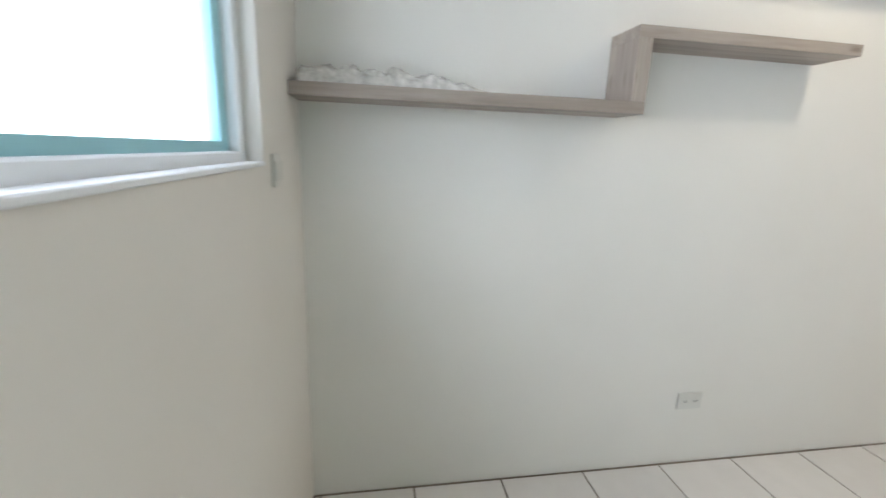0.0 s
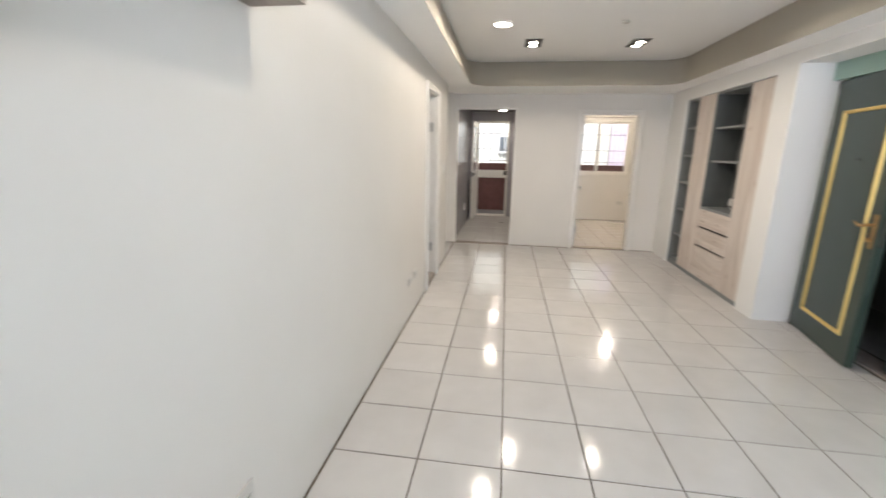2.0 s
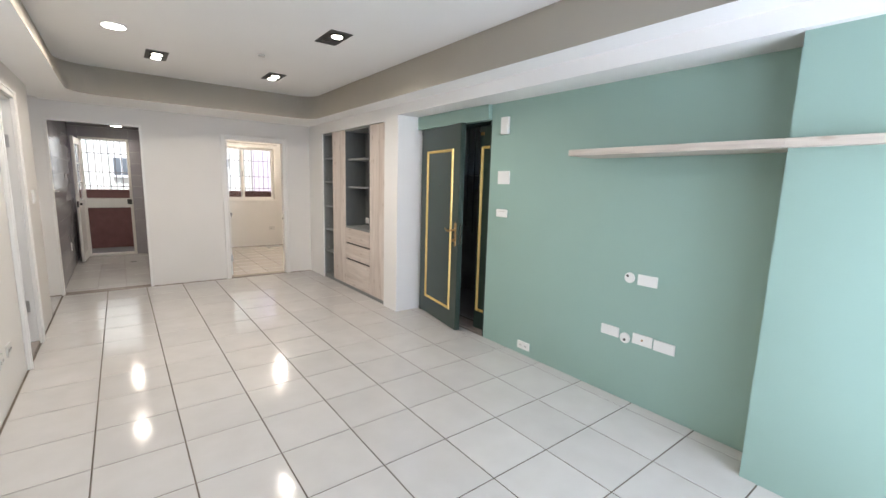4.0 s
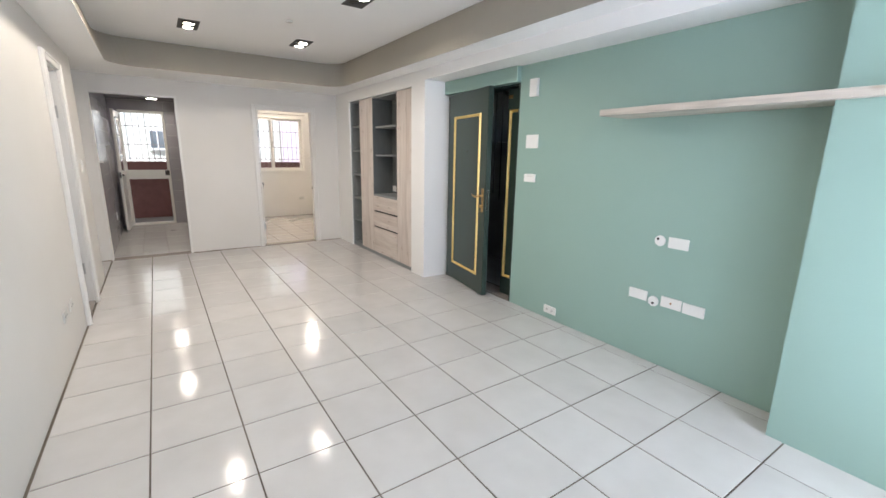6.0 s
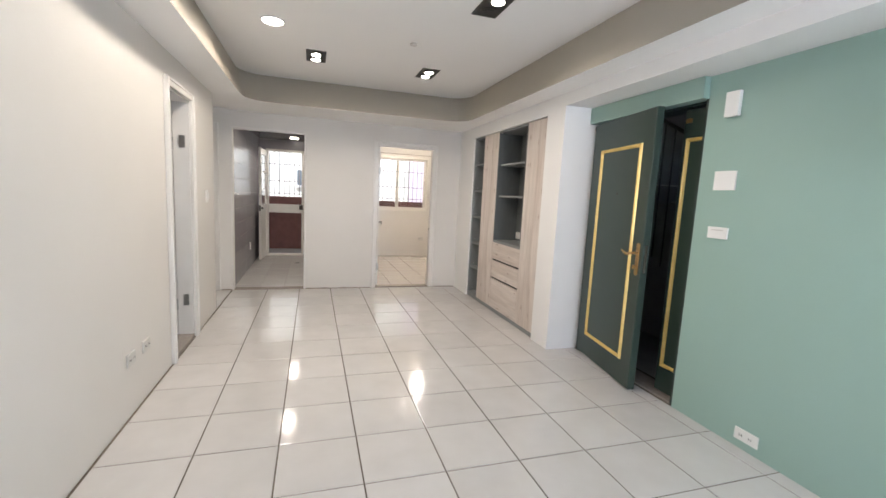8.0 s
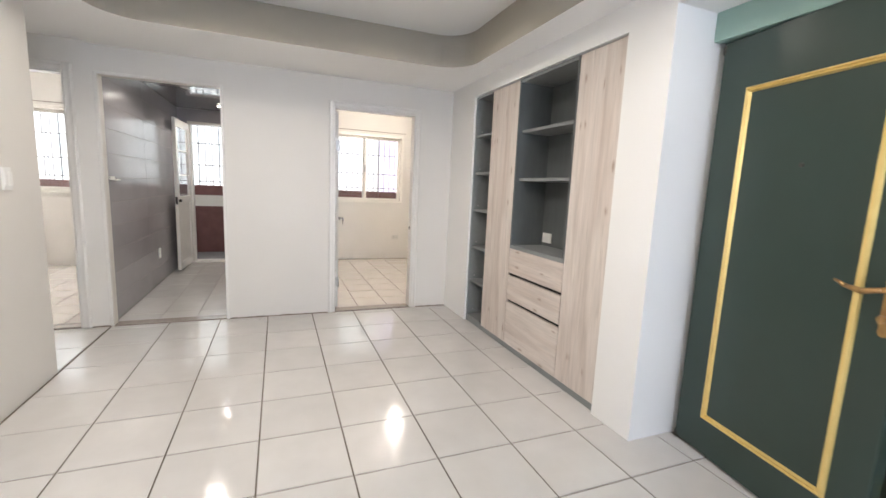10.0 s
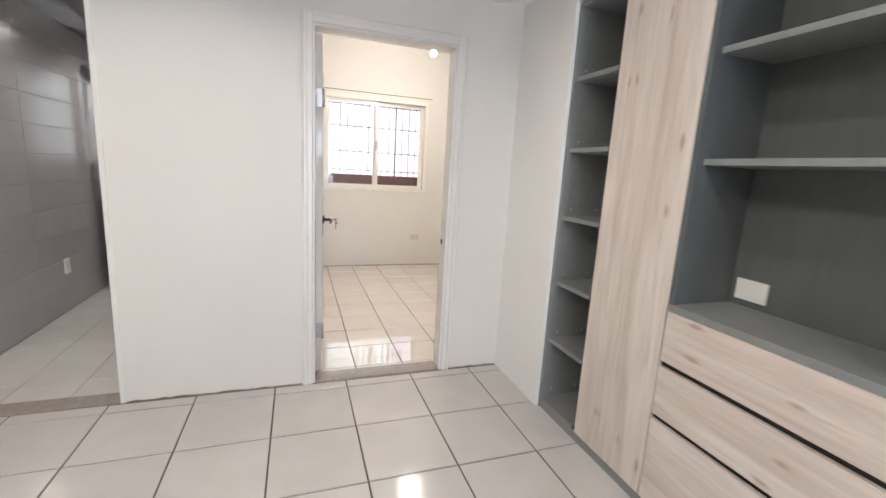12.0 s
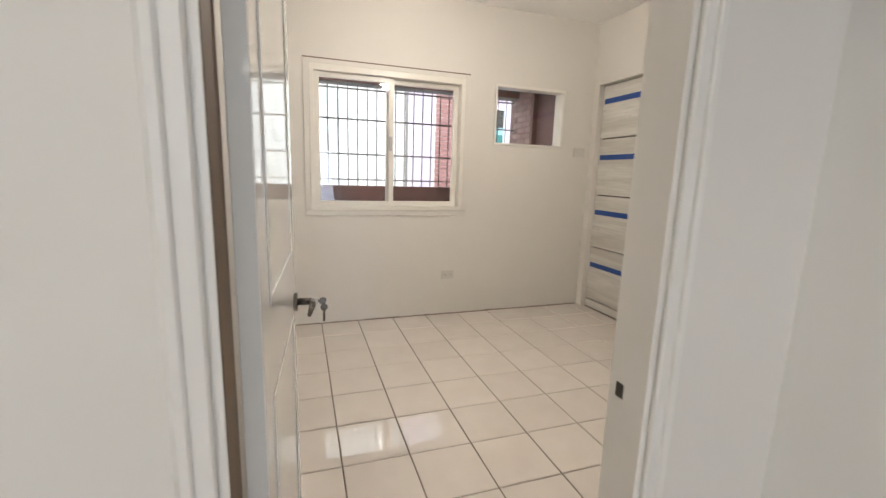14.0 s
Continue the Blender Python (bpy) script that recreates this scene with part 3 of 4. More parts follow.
# stairs beyond the entrance
stair = thing("stair_flight", "dim concrete stair flight with pale nosings", "stairs", at=(3.1, -1.75, 0))
for i in range(9):
    st = part("step", boxes((i * 0.26, 2.4, -0.95, 0.0, i * 0.175 - (0.01 if i == 0 else 0), (i + 1) * 0.175)), CONC, stair)
    part("nosing", boxes((i * 0.26 - 0.012, i * 0.26 + 0.04, -0.95, 0.012, (i + 1) * 0.175 + 0.001, (i + 1) * 0.175 + 0.012)), PLATEC, st)
rail = thing("stair_railing", "dark iron stair railing with thin upright bars", "railing", at=(3.1, -1.70, 0))
rb = bmesh.new()
tube(rb, (0.0, 0, 1.1), (2.34, 0, 2.4), 0.02)
part("handrail", rb, DSTEEL, rail)
for i in range(18):
    bb = bmesh.new()
    tube(bb, (0.05 + i * 0.13, 0, max(0.0, (0.05 + i * 0.13) * 0.56 - 0.3)), (0.05 + i * 0.13, 0, 1.1 + (0.05 + i * 0.13) * 0.5556), 0.008, 8)
    part("bar", bb, DSTEEL, rail)


# ---- switches and sockets ----
def plate_thing(name, label, category, centre, normal, w, h, mat=PLATE, group="", holes="", depth=0.010):
    """A wall plate at centre on a wall that faces normal ('+y', '-y' or '-x')."""
    ob = thing(name, label, category, group, at=centre)
    ob.rotation_euler = (0, 0, {"+y": 0, "-y": math.pi, "-x": radians(90), "+x": radians(-90)}[normal])
    body = part("plate", boxes((-w / 2, w / 2, 0, depth, -h / 2, h / 2), bevel=0.003, seg=2), mat, ob)
    if holes == "socket":
        for sx in (-0.027, 0.027):
            part("socket_face", boxes((sx - 0.02, sx + 0.02, depth, depth + 0.002, -0.018, 0.018), bevel=0.0008), mat, ob)
            part("slot", boxes((sx - 0.008, sx - 0.005, depth + 0.002, depth + 0.003, -0.007, 0.007), (sx + 0.005, sx + 0.008, depth + 0.002, depth + 0.003, -0.007, 0.007)), DSTEEL, ob)
    elif holes == "switch":
        for sx in (-0.02, 0.02):
            part("rocker", boxes((sx - 0.017, sx + 0.017, depth, depth + 0.005, -h * 0.3, h * 0.3), bevel=0.0015), mat, ob)
    elif holes == "dot":
        part("screw", disc((0, depth + 0.001, 0), (0, 1, 0), 0.007, 0.003, 14), BRASS, ob)
    elif holes == "panel":
        part("display", boxes((-w * 0.3, w * 0.3, depth, depth + 0.002, h * 0.2, h * 0.28)), PLATEC, ob)
    return ob


plate_thing("door_chime", "white rectangular door chime on the green wall", "door chime", (3.495, GY, 1.975), "+y", 0.085, 0.145, depth=0.028)
plate_thing("blank_plate", "square white blank cover plate on the green wall", "cover plate", (3.493, GY, 1.53), "+y", 0.14, 0.115)
plate_thing("wall_switch", "white light switch plate on the green wall", "switch", (3.495, GY, 1.215), "+y", 0.13, 0.07, holes="panel", depth=0.012)
plate_thing("wall_socket", "white double socket low on the green wall", "socket", (3.155, GY, 0.082), "+y", 0.135, 0.068, holes="socket")
plate_thing("blank_plate", "white blank cover plate on the green wall", "cover plate", (2.131, GY, 0.866), "+y", 0.13, 0.072)
plate_thing("wall_socket", "white plate in a row low on the green wall", "socket", (2.362, GY, 0.463), "+y", 0.135, 0.070, group="plates on the green wall")
plate_thing("cable_plate", "white plate with a brass screw on the green wall", "cover plate", (2.126, GY, 0.461), "+y", 0.135, 0.072, holes="dot", group="plates on the green wall")
plate_thing("wall_socket", "white plate in a row low on the green wall", "socket", (1.982, GY, 0.457), "+y", 0.135, 0.070, group="plates on the green wall")
for x, z, dx, dz in ((2.254, 0.867, 0.012, 0.012), (2.247, 0.442, 0.0, -0.012)):
    cap = thing("round_wall_cap", "round white cable cap with a dark hole", "cable cap", "caps on the green wall", at=(x, GY, z))
    part("ring", disc((0, 0.005, 0), (0, 1, 0), 0.036, 0.012, bevel=0.004), PLATE, cap, smooth=False)
    part("hole", disc((dx, 0.0115, dz), (0, 1, 0), 0.009, 0.004, 16), DSTEEL, cap)
plate_thing("wall_socket", "greyish double socket low on the white wall", "socket", (1.865, NY, 0.345), "-y", 0.125, 0.085, PLATEC, holes="socket")
for x in (4.283, 4.516):
    plate_thing("wall_socket", "off-white socket low on the white wall near the doorway", "socket", (x, NY, 0.334), "-y", 0.11, 0.075, PLATEC, "sockets by the washroom", holes="socket")
plate_thing("wall_switch", "off-white light switch beside the washroom doorway", "switch", (6.20, NY, 1.237), "-y", 0.075, 0.12, PLATE, holes="switch")
plate_thing("wall_socket", "off-white socket low on the bedroom window wall", "socket", (EX, -0.552, 0.385), "-x", 0.12, 0.08, PLATEC, holes="socket")
plate_thing("wall_switch", "off-white plate beside the panelled recess", "switch", (EX, -1.90, 1.565), "-x", 0.12, 0.09, PLATEC)
plate_thing("wall_socket", "white socket low on the grey tiled wall", "socket", (9.165, 2.722, 0.365), "-y", 0.08, 0.12, PLATE, holes="")
tow = plate_thing("wall_hook", "small white bracket on the grey tiled wall", "bracket", (7.74, 2.722, 1.25), "-y", 0.11, 0.03, PLATE)
part("arm", boxes((-0.05, 0.05, 0.01, 0.05, -0.018, -0.008), bevel=0.003), PLATE, tow)

# ---- stepped shelf on the white wall ----
sh = thing("stepped_wall_shelf", "grey-brown oak wall shelf stepping up in a Z", "shelf", at=(0, 0, 0))
part("lower_board", boxes((WX, 1.30, 2.545, NY, 1.620, 1.662), bevel=0.0015), OAKG, sh)
part("riser", boxes((1.245, 1.30, 2.545, NY, 1.662, 1.866), bevel=0.0015), OAKGZ, sh)
part("upper_board", boxes((1.245, 2.145, 2.545, NY, 1.866, 1.906), bevel=0.0015), OAKG, sh)


def crumple():
    bm = bmesh.new()
    bmesh.ops.create_grid(bm, x_segments=110, y_segments=12, size=0.5, matrix=Matrix.Identity(4))
    for v in bm.verts:
        u, w = v.co.x + 0.5, v.co.y + 0.5
        fade = (1 - u ** 5) * math.sin(math.pi * w) ** 0.6 if 0 < w < 1 else 0
        lump = 0.55 + 0.35 * abs(math.sin(math.pi * (u * 7 + 1.2 * noise.noise(Vector((u * 4, w, 1)))))) ** 0.4 * (1 + noise.noise(Vector((u * 9, 2, 2)))) + 0.2 * noise.noise(Vector((u * 31, w * 9, 4)))
        v.co = Vector((0.13 + u * 0.62, 2.565 + w * 0.13 + 0.012 * noise.noise(Vector((u * 20, w * 5, 7))), 1.664 + max(0.0, fade * lump) * 0.066))
    return bm


WRAP = material("crumpled_clear_wrap", (0.70, 0.68, 0.64), 0.18, second=(0.30, 0.28, 0.25), scale=34, amount=1.4, bump=0.3, bump_scale=60)
tagged(part("plastic_wrap", crumple(), WRAP, smooth=True), "crumpled translucent plastic wrap lying on the shelf", "plastic wrap")
plate_thing("wall_switch", "aged off-white switch plate beside the window", "switch", (WX, 2.31, 1.405), "+x", 0.07, 0.085, PLATEC, holes="switch")

# ---- shelf on the green wall ----
gs = thing("long_wall_shelf", "long bleached oak shelf board on the green wall", "shelf")
part("board", boxes((1.4305, 2.595, GY, -0.325, 1.668, 1.708), bevel=0.0015), OAKL, gs)
part("front_board", boxes((WX, 1.4300, -0.385, -0.325, 1.668, 1.708), bevel=0.0015), OAKL, gs)

# ---- built-in cabinet ----
CF = -0.355
DEEP = -0.655
# open shelf column
os_ = thing("open_shelf_unit", "tall narrow charcoal open shelf unit built into the wall", "shelf unit")
X0, X1 = 6.625, 6.953
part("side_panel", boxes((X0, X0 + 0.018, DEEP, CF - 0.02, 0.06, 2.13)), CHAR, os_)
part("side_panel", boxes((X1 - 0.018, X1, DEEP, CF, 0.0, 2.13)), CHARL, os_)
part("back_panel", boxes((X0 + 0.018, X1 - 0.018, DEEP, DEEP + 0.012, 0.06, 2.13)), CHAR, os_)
part("top_panel", boxes((X0 + 0.018, X1 - 0.018, DEEP + 0.012, CF, 2.112, 2.13)), CHARL, os_)
part("bottom_panel", boxes((X0 + 0.018, X1 - 0.018, DEEP + 0.012, CF, 0.045, 0.065)), CHARL, os_)
for z in (0.407, 0.739, 1.09, 1.436, 1.78):
    part("shelf", boxes((X0 + 0.018, X1 - 0.018, DEEP + 0.012, CF - 0.012, z - 0.011, z + 0.011), bevel=0.001), CHARL, os_)
for z in (0.065, 0.407, 0.739, 1.09, 1.436, 1.78):
    for y in (CF - 0.06, DEEP + 0.075):
        part("shelf_pin", disc((X1 - 0.020, y, z + 0.045), (1, 0, 0), 0.0055, 0.006, 12), STEEL, os_)
setting("cabinet_plinth", boxes((5.088, 6.953, DEEP, CF - 0.004, 0.0, 0.043)), CHARL, "dark grey recessed cabinet plinth", "plinth")

for X0, X1, lab in ((6.195, 6.622, "tall pale oak cabinet door beside the open shelves"), (5.088, 5.492, "tall pale oak cabinet beside the white column")):
    tc = thing("tall_cabinet", lab, "cabinet", "tall cabinets", at=(X0, 0, 0))
    w = X1 - X0
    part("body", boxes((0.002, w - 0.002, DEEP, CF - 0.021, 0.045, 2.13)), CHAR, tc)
    part("door", boxes((0.001, w - 0.001, CF - 0.02, CF, 0.045, 2.128), bevel=0.0012), OAK, tc)

mu = thing("display_cabinet", "pale oak drawer cabinet with a charcoal display niche above", "cabinet", at=(5.495, 0, 0))
W = 0.697
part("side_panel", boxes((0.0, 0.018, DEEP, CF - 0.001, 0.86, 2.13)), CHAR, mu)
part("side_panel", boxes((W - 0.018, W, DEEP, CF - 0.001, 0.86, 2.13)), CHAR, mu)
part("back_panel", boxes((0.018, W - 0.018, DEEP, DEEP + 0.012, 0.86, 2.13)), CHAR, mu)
part("top_panel", boxes((0.018, W - 0.018, DEEP + 0.012, CF - 0.001, 2.108, 2.13)), CHARL, mu)
part("niche_floor", boxes((0.0, W, DEEP, CF - 0.001, 0.832, 0.86), bevel=0.001), CHARL, mu)
for z in (1.38, 1.745):
    part("shelf", boxes((0.018, W - 0.018, DEEP + 0.012, CF - 0.035, z - 0.011, z + 0.011), bevel=0.001), CHARL, mu)
part("drawer_box", boxes((0.004, W - 0.004, DEEP, CF - 0.024, 0.045, 0.83)), DARKGAP, mu)
for z0, z1 in ((0.045, 0.392), (0.416, 0.612), (0.636, 0.831)):
    dr = part("drawer_front", boxes((0.0015, W - 0.0015, CF - 0.021, CF, z0, z1), bevel=0.0012), OAKH, mu)
plate_thing("wall_socket", "plain white socket plate in the charcoal display niche", "socket", (6.095, DEEP + 0.012, 0.925), "+y", 0.115, 0.078)


# ---- ceiling lamps ----
def twin_spot(x, y, dim):
    ob = thing("recessed_spotlight", "black rectangular recessed twin spotlight, lit", "ceiling light", "recessed ceiling spotlights", at=(x, y, TZ))
    part("frame", boxes((-0.175, 0.175, -0.09, -0.075, -0.006, 0.0), (-0.175, 0.175, 0.075, 0.09, -0.006, 0.0), (-0.175, -0.16, -0.075, 0.075, -0.006, 0.0),
                        (0.16, 0.175, -0.075, 0.075, -0.006, 0.0)), DSTEEL, ob)
    part("recess", boxes((-0.16, 0.16, -0.075, 0.075, -0.004, 0.0)), BLACK, ob)
    for sx in (-0.078, 0.078):
        head = part("lamp_head", disc((sx, 0, -0.008), (0, 0, 1), 0.058, 0.012, bevel=0.003), DSTEEL, ob)
        part("lens", disc((sx, 0, -0.0155), (0, 0, 1), 0.042, 0.005), BULB if not dim or sx < 0 else BLACK, head)
    return ob


for x, y, dim, watts in ((4.27, 0.61, True, 16), (5.92, 1.71, False, 13), (5.99, 0.60, False, 7)):
    twin_spot(x, y, dim)
    for sx in (-0.078,) if dim else (-0.078, 0.078):
        lamp("spotlight_glow", "SPOT", watts if dim else watts / 2, WARM, look((x + sx, y, TZ - 0.04), (x + sx, y, 0)), soft=0.045, cone=160, blend=0.5)


def round_light(x, y, z, r, label):
    ob = thing("round_downlight", label, "ceiling light", at=(x, y, z))
    part("rim", disc((0, 0, -0.006), (0, 0, 1), r, 0.012, 36, bevel=0.003), PLATE, ob)
    part("diffuser", disc((0, 0, -0.0135), (0, 0, 1), r * 0.88, 0.004, 36), BULBW, ob)
    lamp("downlight_glow", "SPOT", 10 if z < 2.5 else 14 if x < 3 else 20, WARM, look((x, y, z - 0.03), (x, y, 0)), soft=0.07, cone=165, blend=0.4)


for rx in (5.16, 4.16, 2.2):
    round_light(rx, 2.03, TZ, 0.085, "round white ceiling downlight, lit, in the tray")
for kx in (9.93, 8.05):
    round_light(kx, 2.06, 2.27, 0.085, "round white kitchen ceiling downlight, lit")
sm = thing("smoke_detector", "small white disc on the tray ceiling", "ceiling fitting", at=(5.19, 0.93, TZ))
part("disc", disc((0, 0, -0.008), (0, 0, 1), 0.03, 0.016, bevel=0.004), PLATEC, sm)

# ---- window by the shelves ----
ww = tagged(new("window_1"), "white aluminium window with aqua seals and clear panes", "window", kind="structure")
Y0, Y1, Z0, Z1 = 0.855, 2.195, 1.425, 2.115
part("window_frame", boxes((0.0, 0.075, Y0, Y0 + 0.04, Z0, Z1), (0.0, 0.075, Y1 - 0.04, Y1, Z0, Z1), (0.0, 0.075, Y0 + 0.04, Y1 - 0.04, Z0, Z0 + 0.028), (0.0, 0.075, Y0 + 0.04, Y1 - 0.04, Z1 - 0.04, Z1),
                          bevel=0.003), ALU, ww)
part("seal", boxes((0.02, 0.05, Y0 + 0.04, Y0 + 0.075, Z0 + 0.028, Z1 - 0.04), (0.02, 0.05, Y1 - 0.085, Y1 - 0.04, Z0 + 0.028, Z1 - 0.04),
                  (0.02, 0.05, Y0 + 0.075, Y1 - 0.085, Z0 + 0.028, Z0 + 0.048), (0.02, 0.05, Y0 + 0.075, Y1 - 0.085, Z1 - 0.075, Z1 - 0.04)), AQUA, ww, "aqua rubber seal")
pane = part("pane", boxes((0.032, 0.038, Y0 + 0.06, Y1 - 0.06, Z0 + 0.035, Z1 - 0.05)), GLASS, ww)
pane.visible_shadow = False
part("window_sill", boxes((0.075, WX + 0.006, Y0, Y1, Z0 - 0.004, Z0 + 0.006), bevel=0.002), ALU, ww)
# unseen glazed door, added so the extra daylight has an opening
bd = tagged(new("door_unseen_opening"), "unseen white glazed door, added as an opening for daylight", "door", kind="structure")
part("door_frame", boxes((0.0, 0.07, -0.295, -0.235, 0, 2.075), (0.0, 0.07, 0.655, 0.715, 0, 2.075), (0.0, 0.07, -0.235, 0.655, 0.0, 0.08), (0.0, 0.07, -0.235, 0.655, 2.0, 2.075), bevel=0.003), ALU, bd)
pane = part("pane", boxes((0.03, 0.036, -0.24, 0.66, 0.07, 2.01)), GLASS, bd)
pane.visible_shadow = False


# ---- inner doors ----
def inner_leaf(name, label, at, turn, width, height, mat, handle_z=0.95, mouldings=True, keys=False, metal=STEEL):
    """Leaf along +x from its hinge; the handle's face is -y."""
    ob = thing(name, label, "door", at=at)
    ob.rotation_euler = (0, 0, radians(turn))
    part("leaf", boxes((0.0, width, 0.0, 0.038, 0.012, height), bevel=0.002), mat, ob)
    for z in (0.28, height - 0.33):
        hg = part("hinge", boxes((-0.004, 0.001, -0.004, 0.034, z - 0.05, z + 0.05), bevel=0.0008), STEEL, ob, "steel butt hinge")
        kb = bmesh.new()
        tube(kb, (-0.005, -0.006, z - 0.05), (-0.005, -0.006, z + 0.05), 0.006)
        part("hinge_pin", kb, STEEL, hg, smooth=True)
    if mouldings:
        for x0, x1, z0, z1 in ((0.10, width - 0.10, 0.2, 0.86), (0.10, width - 0.10, 1.05, height - 0.14)):
            part("panel_moulding", boxes((x0, x1, -0.004, 0.0, z0, z0 + 0.018), (x0, x1, -0.004, 0.0, z1 - 0.018, z1), (x0, x0 + 0.018, -0.004, 0.0, z0 + 0.018, z1 - 0.018),
                                        (x1 - 0.018, x1, -0.004, 0.0, z0 + 0.018, z1 - 0.018), bevel=0.001), mat, ob)
    hx = width - 0.06
    rose = part("handle_rose", disc((hx, -0.006, handle_z), (0, 1, 0), 0.03, 0.012, bevel=0.003), metal, ob)
    lb = bmesh.new()
    tube(lb, (hx, -0.01, handle_z), (hx, -0.055, handle_z), 0.012)
    tube(lb, (hx, -0.055, handle_z), (hx - 0.05, -0.060, handle_z + 0.002), 0.011, r2=0.010)
    tube(lb, (hx - 0.05, -0.060, handle_z + 0.002), (hx - 0.105, -0.052, handle_z - 0.012), 0.010, r2=0.006)
    part("lever", lb, metal, rose, "metal door lever", smooth=True)
    if keys:
        kb = bmesh.new()
        tube(kb, (hx, -0.055, handle_z), (hx, -0.075, handle_z), 0.011, 14)
        part("lock_cylinder", kb, STEEL, rose, "bright lock cylinder")
        kb = bmesh.new()
        tube(kb, (hx, -0.073, handle_z), (hx, -0.084, handle_z), 0.004, 6)
        tube(kb, (hx - 0.0015, -0.090, handle_z), (hx + 0.0015, -0.090, handle_z), 0.012, 14)
        tube(kb, (hx - 0.002, -0.094, handle_z - 0.022), (hx + 0.001, -0.094, handle_z - 0.022), 0.012, 14)
        tube(kb, (hx, -0.094, handle_z - 0.03), (hx, -0.093, handle_z - 0.07), 0.004, 6)
        part("key", kb, metal, rose, "small keys hanging in the lock")
    latch = part("latch_plate", boxes((width - 0.0005, width + 0.002, 0.008, 0.030, handle_z - 0.08, handle_z + 0.08)), STEEL, ob)
    return ob


inner_leaf("bedroom_door", "glossy white panelled bedroom door, open, with keys", (7.618, 0.814, 0.0), -3.6, 0.70, 1.99, GLOSSDOOR, 0.892, keys=True, metal=DARKBRASS)
inner_leaf("washroom_door", "white washroom door standing open inwards", (5.638, NY + 0.127, 0.02), 88.0, 0.54, 1.99, TRIM, 0.95)
setting("strike_plate", boxes((FX + 0.06, FX + 0.082, 0.0782, 0.082, 0.834, 0.868), bevel=0.0014), DSTEEL, "dark metal strike plate in the bedroom door frame", "strike plate")


for z in (0.34, 1.70):
    hp = setting("hinge_plate", boxes((5.634, 5.6395, NY + 0.03, NY + 0.075, z - 0.05, z + 0.05), bevel=0.001), STEEL, "steel hinge plate on the washroom door jamb", "hinge")


# ---- windows at the back ----
def slider(name, y0, y1, z0, z1, label, seam):
    ob = tagged(new(name), label, "window", kind="structure")
    a, b = EX - 0.02, ET - 0.03
    part("window_frame", boxes((a, b, y0, y0 + 0.035, z0, z1), (a, b, y1 - 0.035, y1, z0, z1), (a, b, y0 + 0.035, y1 - 0.035, z0, z0 + 0.035), (a, b, y0 + 0.035, y1 - 0.035, z1 - 0.05, z1), bevel=0.003), CREAM, ob)
    part("window_sill", boxes((EX - 0.012, EX + 0.0, y0 - 0.045, y1 + 0.045, z0 - 0.05, z0 - 0.002), (EX - 0.014, EX, y0 - 0.045, y0 - 0.001, z0, z1 + 0.04), (EX - 0.014, EX, y1 + 0.001, y1 + 0.045, z0, z1 + 0.04),
                             (EX - 0.014, EX, y0 - 0.001, y1 + 0.001, z1 + 0.001, z1 + 0.04), bevel=0.003), CREAMW, ob)
    for y_a, y_b, xx in ((y0 + 0.035, seam + 0.03, EX + 0.06), (seam - 0.03, y1 - 0.035, EX + 0.02)):
        sash = part("sash", boxes((xx, xx + 0.03, y_a, y_a + 0.045, z0 + 0.035, z1 - 0.05), (xx, xx + 0.03, y_b - 0.045, y_b, z0 + 0.035, z1 - 0.05),
                                  (xx, xx + 0.03, y_a + 0.045, y_b - 0.045, z0 + 0.035, z0 + 0.075), (xx, xx + 0.03, y_a + 0.045, y_b - 0.045, z1 - 0.09, z1 - 0.05), bevel=0.002), CREAM, ob)
        pn = part("pane", boxes((xx + 0.012, xx + 0.017, y_a + 0.04, y_b - 0.04, z0 + 0.07, z1 - 0.085)), GLASS, sash)
        pn.visible_shadow = False
    # brown strip stands in for the shadowed gap above the frame
    part("head_gap_strip", boxes((EX - 0.0165, EX - 0.0142, y0 - 0.045, y1 + 0.045, z1 + 0.036, z1 + 0.044)), BROWN, ob, "dark strip painted for the shaded gap over the window head")
    lt = part("latch", boxes((EX - 0.002, EX + 0.018, seam - 0.012, seam + 0.012, (z0 + z1) / 2 - 0.07, (z0 + z1) / 2 + 0.05), bevel=0.003), STEEL, ob)
    return ob


slider("window_2", -0.66, 0.66, 0.99, 2.14, "cream framed sliding bedroom window", 0.0)
slider("window_3", 3.875, 5.045, 1.005, 2.145, "cream framed sliding window of the north room", 4.46)
w4 = tagged(new("window_4"), "small fixed bedroom window with a thin cream frame", "window", kind="structure")
part("window_frame", boxes((EX - 0.01, ET - 0.05, -1.688, -1.668, 1.597, 2.133), (EX - 0.01, ET - 0.05, -0.977, -0.957, 1.597, 2.133), (EX - 0.01, ET - 0.05, -1.668, -0.977, 1.597, 1.617),
                          (EX - 0.01, ET - 0.05, -1.668, -0.977, 2.108, 2.133), bevel=0.002), CREAM, w4)
pn = part("pane", boxes((EX + 0.05, EX + 0.055, -1.67, -0.975, 1.61, 2.115)), GLASS, w4)
pn.visible_shadow = False

